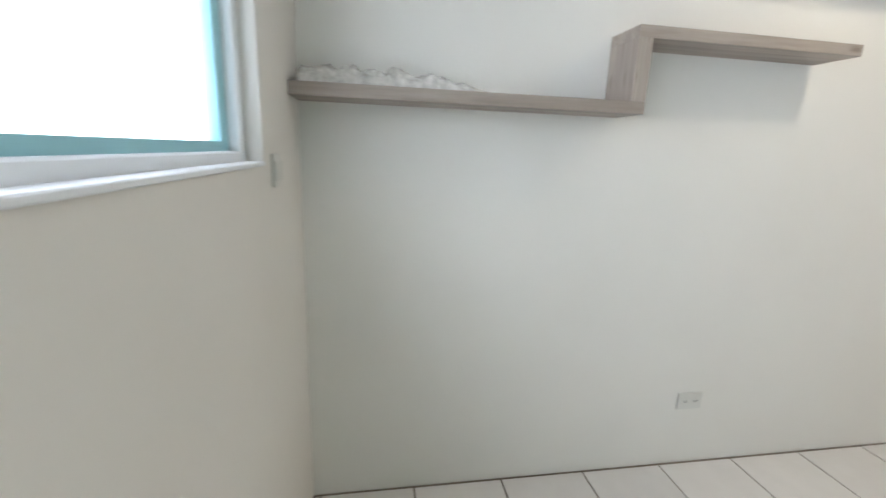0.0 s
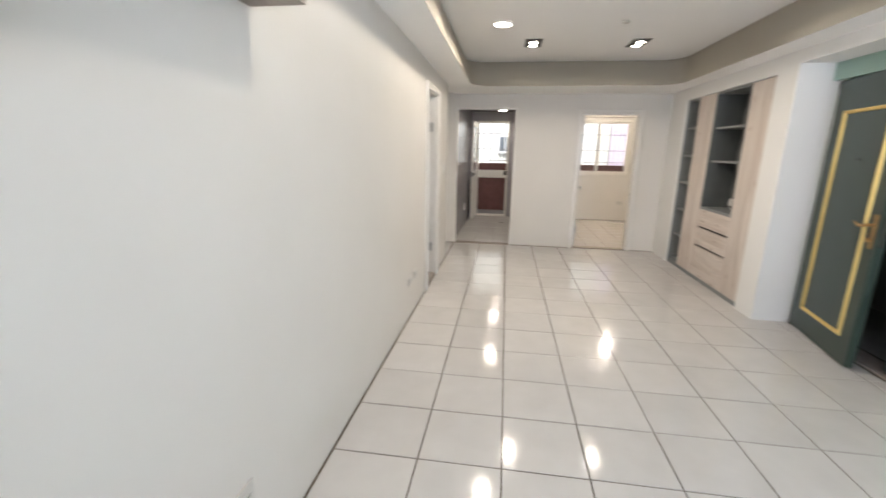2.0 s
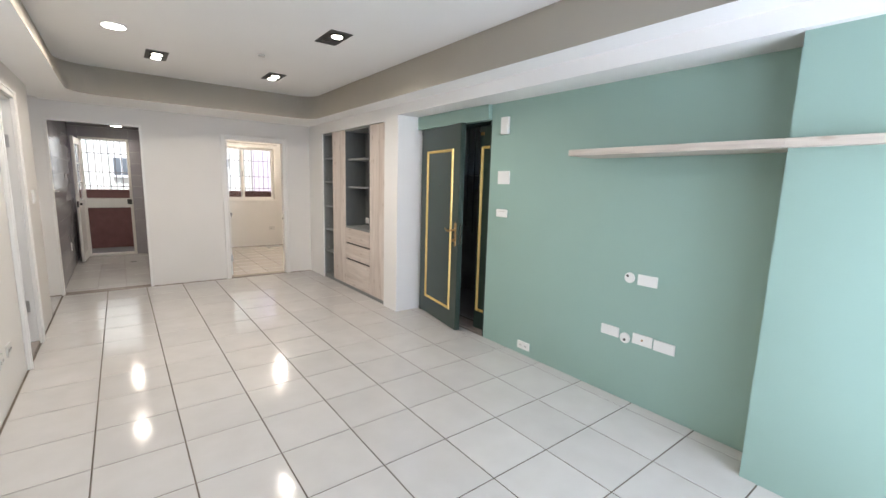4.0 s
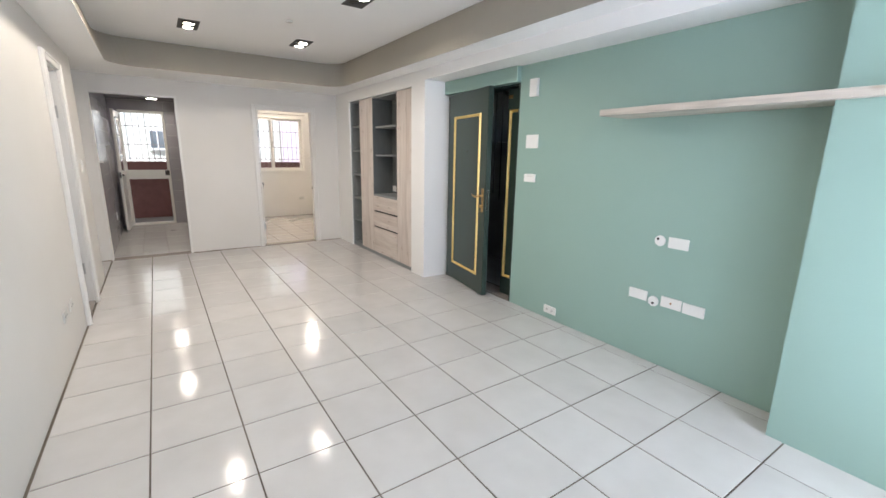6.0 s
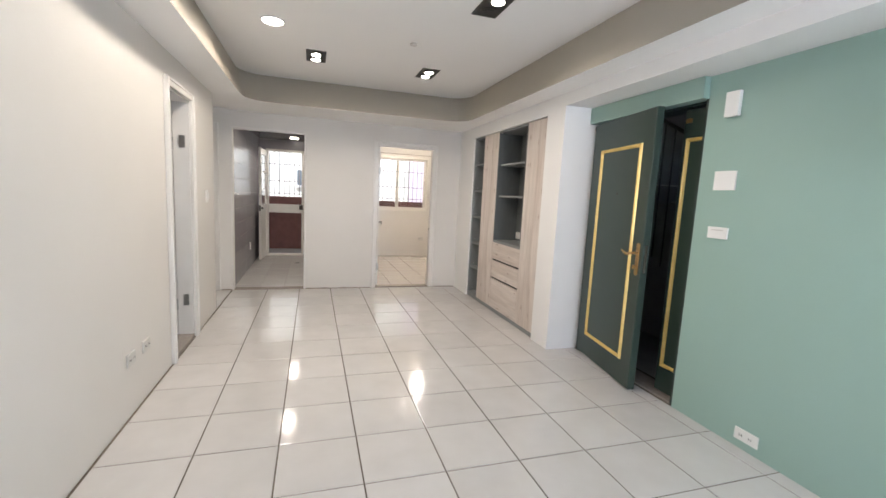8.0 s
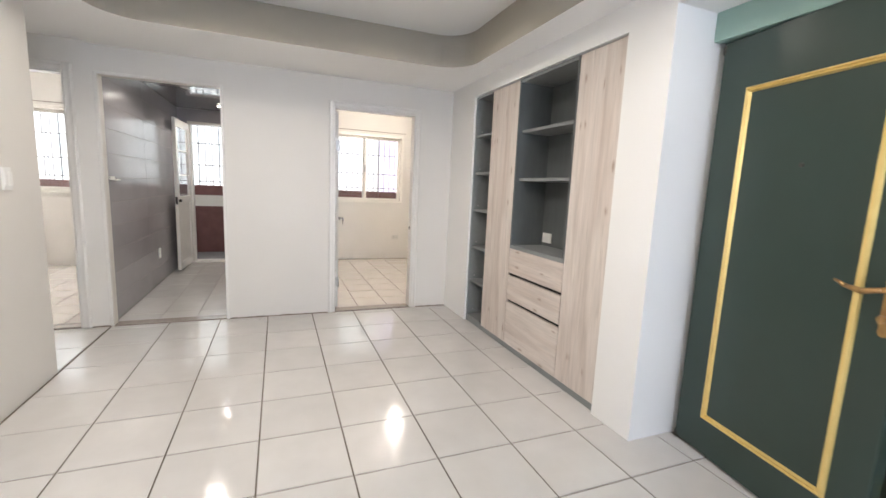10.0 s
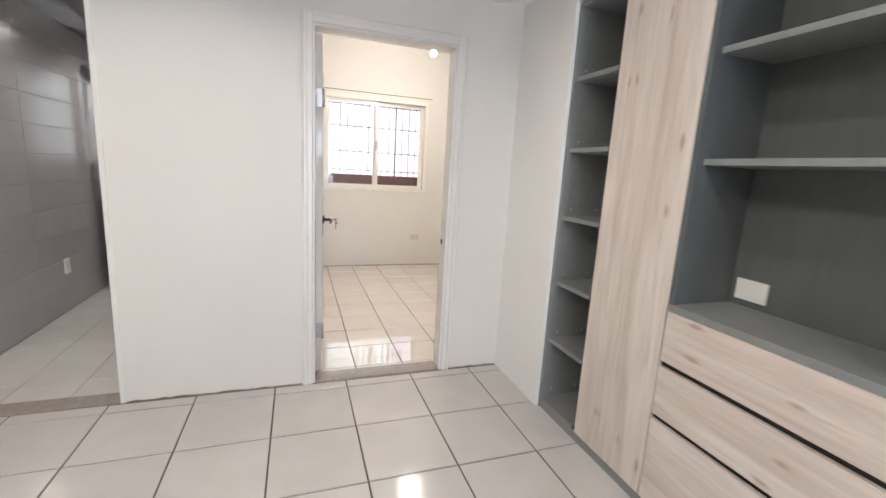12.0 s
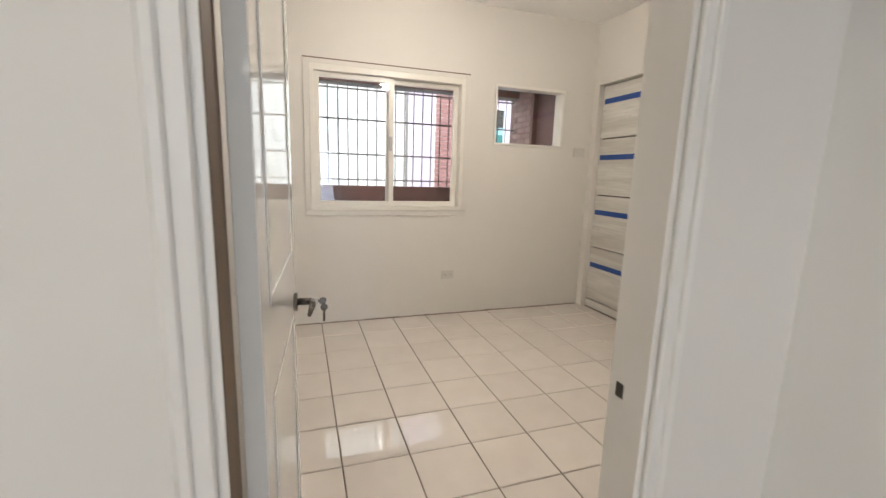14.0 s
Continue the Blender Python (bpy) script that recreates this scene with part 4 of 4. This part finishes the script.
# ---- kitchen back door ----
kd = tagged(new("door_frame_back"), "cream frame of the kitchen back door", "door frame", kind="structure")
part("jamb", boxes((EX - 0.01, ET - 0.02, 1.902, 1.94, 0, 2.088), bevel=0.003), CREAM, kd)
part("jamb", boxes((EX - 0.01, ET - 0.02, 2.56, 2.598, 0, 2.088), bevel=0.003), CREAM, kd)
part("head", boxes((EX - 0.01, ET - 0.02, 1.94, 2.56, 2.05, 2.088), bevel=0.003), CREAM, kd)
part("sill", boxes((EX - 0.01, ET - 0.02, 1.94, 2.56, 0.0, 0.03), bevel=0.003), CREAM, kd)
part("lock_box", boxes((EX - 0.04, EX - 0.011, 1.915, 1.985, 0.93, 1.02), bevel=0.004), DSTEEL, kd, "dark lock box")
kl = thing("kitchen_back_door", "cream framed glazed back door standing open along the wall", "door", at=(EX - 0.06, 2.612, 0.0))
kl.rotation_euler = (0, 0, radians(180.0 - 3.5))
part("stile", boxes((0.0, 0.07, 0.0, 0.04, 0.03, 2.04), bevel=0.003), CREAM, kl)
part("stile", boxes((0.60, 0.68, 0.0, 0.04, 0.03, 2.05), bevel=0.003), CREAM, kl)
for z0, z1 in ((0.03, 0.13), (0.92, 1.02), (1.94, 2.04)):
    part("rail", boxes((0.07, 0.60, 0.002, 0.038, z0, z1), bevel=0.003), CREAM, kl)
pn = part("pane", boxes((0.06, 0.61, 0.016, 0.022, 1.01, 1.95)), GLASS, kl)
pn.visible_shadow = False
part("panel", boxes((0.06, 0.61, 0.012, 0.026, 0.12, 0.93)), CREAM, kl)
part("bar", boxes((0.07, 0.60, 0.006, 0.03, 1.30, 1.32), (0.07, 0.60, 0.006, 0.03, 1.62, 1.64)), CREAM, kl)
part("knob", disc((0.645, 0.055, 0.97), (0, 1, 0), 0.018, 0.03), DSTEEL, kl)
part("lock", boxes((0.635, 0.684, 0.006, 0.034, 0.92, 1.02), bevel=0.003), DSTEEL, kl)
fd = thing("floor_drain", "small dark floor drain in the kitchen floor", "drain", at=(9.6, 1.98, 0.0))
part("grate", disc((0, 0, 0.001), (0, 0, 1), 0.045, 0.004), DSTEEL, fd)

# ---- panelled recess in the bedroom ----
PANEL_Y = -2.075
rc = thing("wardrobe_panels", "pale ash boards stacked in the recess with dark seams", "panelling", at=(9.21, PANEL_Y, 0))
seams = [0.0, 0.085, 0.63, 1.155, 1.70, 2.2]
for z0, z1 in zip(seams, seams[1:]):
    part("board", boxes((0.0, 1.225, -0.03, 0.0, z0 + 0.006, z1 - 0.006), bevel=0.0015), PANELW, rc)
part("backing", boxes((0.0, 1.225, -0.05, -0.035, 0.0, 2.2)), DARKGAP, rc)
for z in (0.45, 0.985, 1.522, 2.05):
    tp = part("tape_strip", boxes((0.0, 1.19, 0.0005, 0.0035, z - 0.024, z + 0.024)), BLUETAPE)
    tp.location = (9.22, PANEL_Y, 0)
    tagged(tp, "strip of blue masking tape across the boards", "tape", "tape strips on the boards")

# ---- bare bulbs in the bedroom ----
cable = bpy.data.curves.new("cable", "CURVE")
cable.dimensions, cable.bevel_depth = "3D", 0.004
for pts in (((9.30, -0.35, 2.77), (9.26, -0.33, 2.60), (9.212, -0.305, 2.47)), ((9.32, -0.36, 2.77), (9.08, -0.22, 2.68), (8.90, -0.165, 2.52)), ((9.32, -0.38, 2.77), (9.30, -0.58, 2.56), (9.34, -0.66, 2.765))):
    sp = cable.splines.new("BEZIER")
    sp.bezier_points.add(len(pts) - 1)
    for bp_, co in zip(sp.bezier_points, pts):
        bp_.co, bp_.handle_left_type, bp_.handle_right_type = co, "AUTO", "AUTO"
tmp = bpy.data.objects.new("tmp", cable)
cm = bpy.data.meshes.new_from_object(tmp)
bpy.data.objects.remove(tmp)
pend = thing("hanging_bulbs", "bare lit bulbs on black wires under the ceiling", "ceiling light")
cm.materials.clear()
cm.materials.append(BLACK)
wire = new("wire", cm)
wire.parent = pend
for x, y, z in ((9.212, -0.305, 2.40), (8.90, -0.165, 2.45)):
    bb = bmesh.new()
    bmesh.ops.create_uvsphere(bb, u_segments=18, v_segments=10, radius=0.032, matrix=Matrix.Translation((x, y, z)))
    bl = part("bulb", bb, BULBW, pend, "frosted lit bulb", smooth=True)
    sb = bmesh.new()
    tube(sb, (x, y, z + 0.026), (x, y, z + 0.075), 0.017, 14)
    part("socket", sb, BLACK, bl)
lamp("bulb_glow", "POINT", 21, WARM, Matrix.Translation((9.08, -0.24, 2.32)), soft=0.06)

# ---- back balcony and what lies beyond ----
setting("ground", boxes((-60, 90, -70, 70, -9.2, -9.0)), CONC, "grey ground far below", "ground")
setting("floor_balcony", boxes((ET, 11.75, -2.2, 6.0, -0.15, -0.01)), CONC, "grey balcony floor", "floor")
par = setting("parapet", boxes((11.63, 11.75, -2.2, 6.0, -0.15, 1.0)), MAROON, "maroon tiled balcony parapet", "parapet")
setting("parapet_cap", boxes((11.60, 11.63, 1.30, 6.0, 0.80, 0.99), bevel=0.003), CREAM, "cream strip along the balcony parapet", "trim")
setting("parapet_rail", boxes((11.62, 11.70, -1.76, 6.0, 1.0, 1.16), bevel=0.003), MAROON, "dark maroon rail on the parapet", "trim")
LINTEL = setting("balcony_lintel", boxes((11.55, 11.75, -2.2, 6.0, 2.22, 2.75)), CONC, "dusty pink balcony lintel", "beam")
setting("balcony_ceiling", boxes((ET, 11.75, -2.2, 6.0, 2.62, 2.75)), CEIL, "pale balcony ceiling", "ceiling")
END = setting("balcony_end", boxes((ET, 11.76, -1.95, -1.76, -0.15, 2.75)), MAROON, "maroon and pink tiled balcony end wall", "wall")
setting("balcony_pier", boxes((11.12, 11.17, -1.76, -1.70, 0.0, 2.62), bevel=0.004), MAROON, "dark maroon pier edge on the balcony end wall", "pier")
brick = boxes((0.0, 0.186, 0.0, 0.010, 0.0, 0.056), bevel=0.002)
for row in range(22):
    for col in range(4):
        x0 = 11.175 + col * 0.194 - (0.097 if row % 2 else 0.0)
        if x0 < 11.17 or x0 > 11.56:
            continue
        if brick:
            b0 = part("brick", brick, PINKT, END)
            brick = None
            ob = b0
        else:
            ob = new("brick", b0.data)
            ob.parent = END
        ob.location = (x0, -1.76, 1.18 + row * 0.064)
for row in range(3):
    for col in range(25):
        ob = new("brick", b0.data)
        ob.parent = LINTEL
        ob.location = (11.55, -1.74 + col * 0.194 + (0.097 if row % 2 else 0.0), 2.224 + row * 0.064)
        ob.rotation_euler = (0, 0, radians(90))
tap = thing("wall_tap", "small dark wall tap on the balcony end wall", "tap", at=(11.0, -1.76, 1.62))
tb = bmesh.new()
tube(tb, (0, 0, 0), (0, 0.10, 0), 0.014)
tube(tb, (0, 0.09, 0.005), (0, 0.10, -0.07), 0.012)
part("spout", tb, DSTEEL, tap, smooth=True)
part("valve", disc((0, 0.05, 0.03), (0, 0, 1), 0.028, 0.012), DSTEEL, tap)
gr = thing("window_grille", "painted iron security grille along the balcony", "grille", at=(11.66, 0, 0))
hb = boxes((-0.008, 0.008, -1.76, 6.0, -0.008, 0.008))
bar0 = part("crossbar", hb, BARS, gr)
for z in (1.225, 1.50, 1.866, 2.18):
    c = bar0 if z == 1.225 else bar0.copy()
    if z != 1.225:
        scene.collection.objects.link(c)
    c.location.z = z
vb = bmesh.new()
tube(vb, (0, 0, 1.16), (0, 0, 2.23), 0.0065, 8)
up0 = part("bar", vb, BARS, gr)
for i in range(74):
    c = up0 if i == 0 else up0.copy()
    if i:
        scene.collection.objects.link(c)
    c.location.y = -1.6435 + i * 0.1045


def ribs(y0, y1, z0, z1, x, step=0.22):
    bm = bmesh.new()
    prev = None
    n = int((y1 - y0) / step)
    prof = []
    for i in range(n):
        y = y0 + i * step
        prof += [(y, 0.0), (y + step * 0.62, 0.0), (y + step * 0.70, -0.035), (y + step * 0.92, -0.035)]
    prof.append((y1, 0.0))
    for y, d in prof:
        pair = (bm.verts.new((x + d, y, z0)), bm.verts.new((x + d, y, z1)))
        if prev:
            bm.faces.new([prev[0], pair[0], pair[1], prev[1]])
        prev = pair
    return bm


fb = thing("neighbour_building", "pale ribbed sheet-clad building across the lane", "building")
part("wall", ribs(-1.2, 14, -9, 9, 15.0), FACADE, fb, "pale greenish ribbed cladding")
part("wall", ribs(-12, -1.2, -9, 9, 14.8), FACADEP, fb, "pale pinkish ribbed cladding")
part("core", boxes((15.02, 24, -12, 14, -9, 9)), CONC, fb)
part("roof", boxes((14.7, 24.3, -12.3, 14.3, 9, 9.25)), CONC, fb)
for y, z in ((2.0, 1.67), (4.6, 1.5), (8.5, 1.6)):
    wv = part("window", boxes((14.86, 15.02, y - 0.22, y + 0.22, z - 0.28, z + 0.28)), ALU, fb, "small white window")
    part("pane", boxes((14.852, 14.858, y - 0.17, y - 0.02, z - 0.22, z + 0.22), (14.852, 14.858, y + 0.02, y + 0.17, z - 0.22, z + 0.22)), FROST, wv)
wv = part("window", boxes((14.66, 14.82, -3.16, -2.56, 1.68, 1.73), (14.66, 14.82, -3.16, -2.56, 2.58, 2.63), (14.66, 14.82, -3.16, -3.11, 1.73, 2.58),
                          (14.66, 14.82, -2.61, -2.56, 1.73, 2.58), (14.67, 14.80, -2.885, -2.85, 1.73, 2.58)), ALU, fb, "white window with teal lower panes")
part("upper_pane", boxes((14.70, 14.71, -3.11, -2.61, 2.25, 2.58)), DSTEEL, wv, "dark pane")
part("middle_pane", boxes((14.70, 14.71, -3.11, -2.61, 2.11, 2.248)), AQUA, wv, "pale aqua pane")
part("lower_pane", boxes((14.70, 14.71, -3.11, -2.61, 1.73, 2.108)), TEAL, wv, "teal green pane")
bk = bmesh.new()
for row in range(56):
    for col in range(3):
        y0 = -2.50 + col * 0.262 - (0.0 if row % 2 else 0.131)
        c0, c1 = max(y0, -2.50), min(y0 + 0.252, -1.715)
        if row % 2 == 0 and col == 2:
            c1 = -1.715
        bmesh.ops.create_cube(bk, size=1, matrix=Matrix.LocRotScale((14.735, (c0 + c1) / 2, -1.0 + row * 0.085), None, (0.03, c1 - c0, 0.075)))
pier = part("brick_pier", boxes((14.74, 14.9, -2.505, -1.71, -9, 9)), PLATEC, fb, "dusty pink brick pier with pale joints")
tagged(part("brickwork", bk, PINKT, pier), kind="stuff")
# front side
# unseen slab, added to keep direct sun out of the west openings
setting("unseen_sun_block", boxes((-1.5, -0.11, -1.0, 2.9, 2.35, 2.5)), CONC, "unseen concrete slab added to keep sun off the front openings", "canopy")
fr = thing("front_building", "pale plastered building facing the front windows", "building")
part("wall", boxes((-16, -9, -14, 16, -9, 1.2)), FACADE, fr)
part("roof", boxes((-16.3, -8.7, -14.3, 16.3, 1.2, 1.45)), CONC, fr)


# ---- kitchen wall tiles, floor tiles ----
def tile_mesh(w, h, bevel=0.0022, thick=0.008):
    key = (round(w, 3), round(h, 3), thick)
    if key not in tile_mesh.cache:
        bm = bmesh.new()
        q = bevel
        lo = [bm.verts.new(c) for c in ((0, 0, -thick), (w, 0, -thick), (w, h, -thick), (0, h, -thick))]
        mid = [bm.verts.new(c) for c in ((0, 0, -q), (w, 0, -q), (w, h, -q), (0, h, -q))]
        top = [bm.verts.new(c) for c in ((q, q, 0), (w - q, q, 0), (w - q, h - q, 0), (q, h - q, 0))]
        bm.faces.new(top)
        for a, b in ((lo, mid), (mid, top)):
            for i in range(4):
                bm.faces.new([a[i], a[(i + 1) % 4], b[(i + 1) % 4], b[i]])
        me = bpy.data.meshes.new("tile")
        bm.to_mesh(me)
        bm.free()
        tile_mesh.cache[key] = me
    return tile_mesh.cache[key]


tile_mesh.cache = {}


def lay_tiles(parent, x0, x1, y0, y1, ox, oy, pitch, mat, gap=0.006, pitch_y=None):
    """Floor tiles on a grid through (ox, oy), cut at the edges of the field."""
    py = pitch_y or pitch
    rnd = random.Random(5)
    i0, i1 = math.floor((x0 - ox) / pitch), math.ceil((x1 - ox) / pitch)
    j0, j1 = math.floor((y0 - oy) / py), math.ceil((y1 - oy) / py)
    for i in range(i0, i1):
        for j in range(j0, j1):
            a, b = max(x0, ox + i * pitch + gap / 2), min(x1, ox + (i + 1) * pitch - gap / 2)
            c, d = max(y0, oy + j * py + gap / 2), min(y1, oy + (j + 1) * py - gap / 2)
            if 0 < y1 - (oy + (j + 1) * py) < 0.04:
                d = y1
            if d - c < 0.04:
                continue
            if b - a < 0.015 or d - c < 0.015:
                continue
            me = tile_mesh(b - a, d - c)
            if not me.materials:
                me.materials.append(mat)
            ob = new("tile", me)
            ob.parent = parent
            ob.location = (a, c, rnd.uniform(-0.0006, 0.0004))
            ob.rotation_euler = (rnd.uniform(-0.0012, 0.0012), rnd.uniform(-0.0012, 0.0012), 0)
            if me.materials[0] != mat:
                ob.material_slots[0].link = "OBJECT"
                ob.material_slots[0].material = mat


lay_tiles(FLOOR_LIVING, WX + 0.006, FX - 0.011, GY + 0.004, NY - 0.013, 7.0, 1.887, 0.4035, TILE, gap=0.007)
lay_tiles(FLOOR_LIVING, 6.55, FX, NY + 0.003, 4.3, 7.0, 1.887, 0.4035, TILE)
lay_tiles(FLOOR_BED, FT, EX - 0.011, -2.06, 0.94, 8.928, 0.283, 0.3195, TILEB, gap=0.006, pitch_y=0.3135)
lay_tiles(FLOOR_KITCHEN, FT, EX, 1.15, 2.72, 7.8, 2.1, 0.60, TILEK, gap=0.005, pitch_y=0.30)
lay_tiles(FLOOR_NORTH, FT, EX, 2.84, 5.2, 8.928, 0.283, 0.3195, TILEB, gap=0.006, pitch_y=0.3135)

KW = tagged(new("wall_kitchen_tiling"), "dark grey glossy tiles on the kitchen wall", "wall", kind="structure")
part("mortar", boxes((FT, EX, 2.724, 2.735, 0, 2.27)), GROUTL, KW)
KE = tagged(new("wall_kitchen_end_tiling"), "dark grey glossy tiles round the kitchen back door", "wall", kind="structure")
for y0, y1, z0, z1 in ((1.152, 1.898, 0.0, 2.268), (2.602, 2.720, 0.0, 2.268), (1.90, 2.60, 2.092, 2.268)):
    rows = [z0] + [0.004 + k * 0.2075 for k in range(1, 11) if z0 < 0.004 + k * 0.2075 < z1] + [z1]
    for za, zb in zip(rows, rows[1:]):
        part("tile", boxes((EX - 0.008, EX - 0.0005, y0, y1, za + 0.0015, zb - 0.0015)), KTILE, KE)
for i in range(3):
    for j in range(11):
        a, b = FT + i * 1.20 + 0.0005, min(EX, FT + (i + 1) * 1.20 - 0.0005)
        c, d = 0.004 + j * 0.2075 + 0.0015, min(2.268, 0.004 + (j + 1) * 0.2075 - 0.0015)
        me = tile_mesh(b - a, d - c, 0.0012)
        if not me.materials:
            me.materials.append(KTILE)
        ob = new("tile", me)
        ob.parent = KW
        ob.location, ob.rotation_euler = (a, 2.722, c), (radians(90), 0, 0)
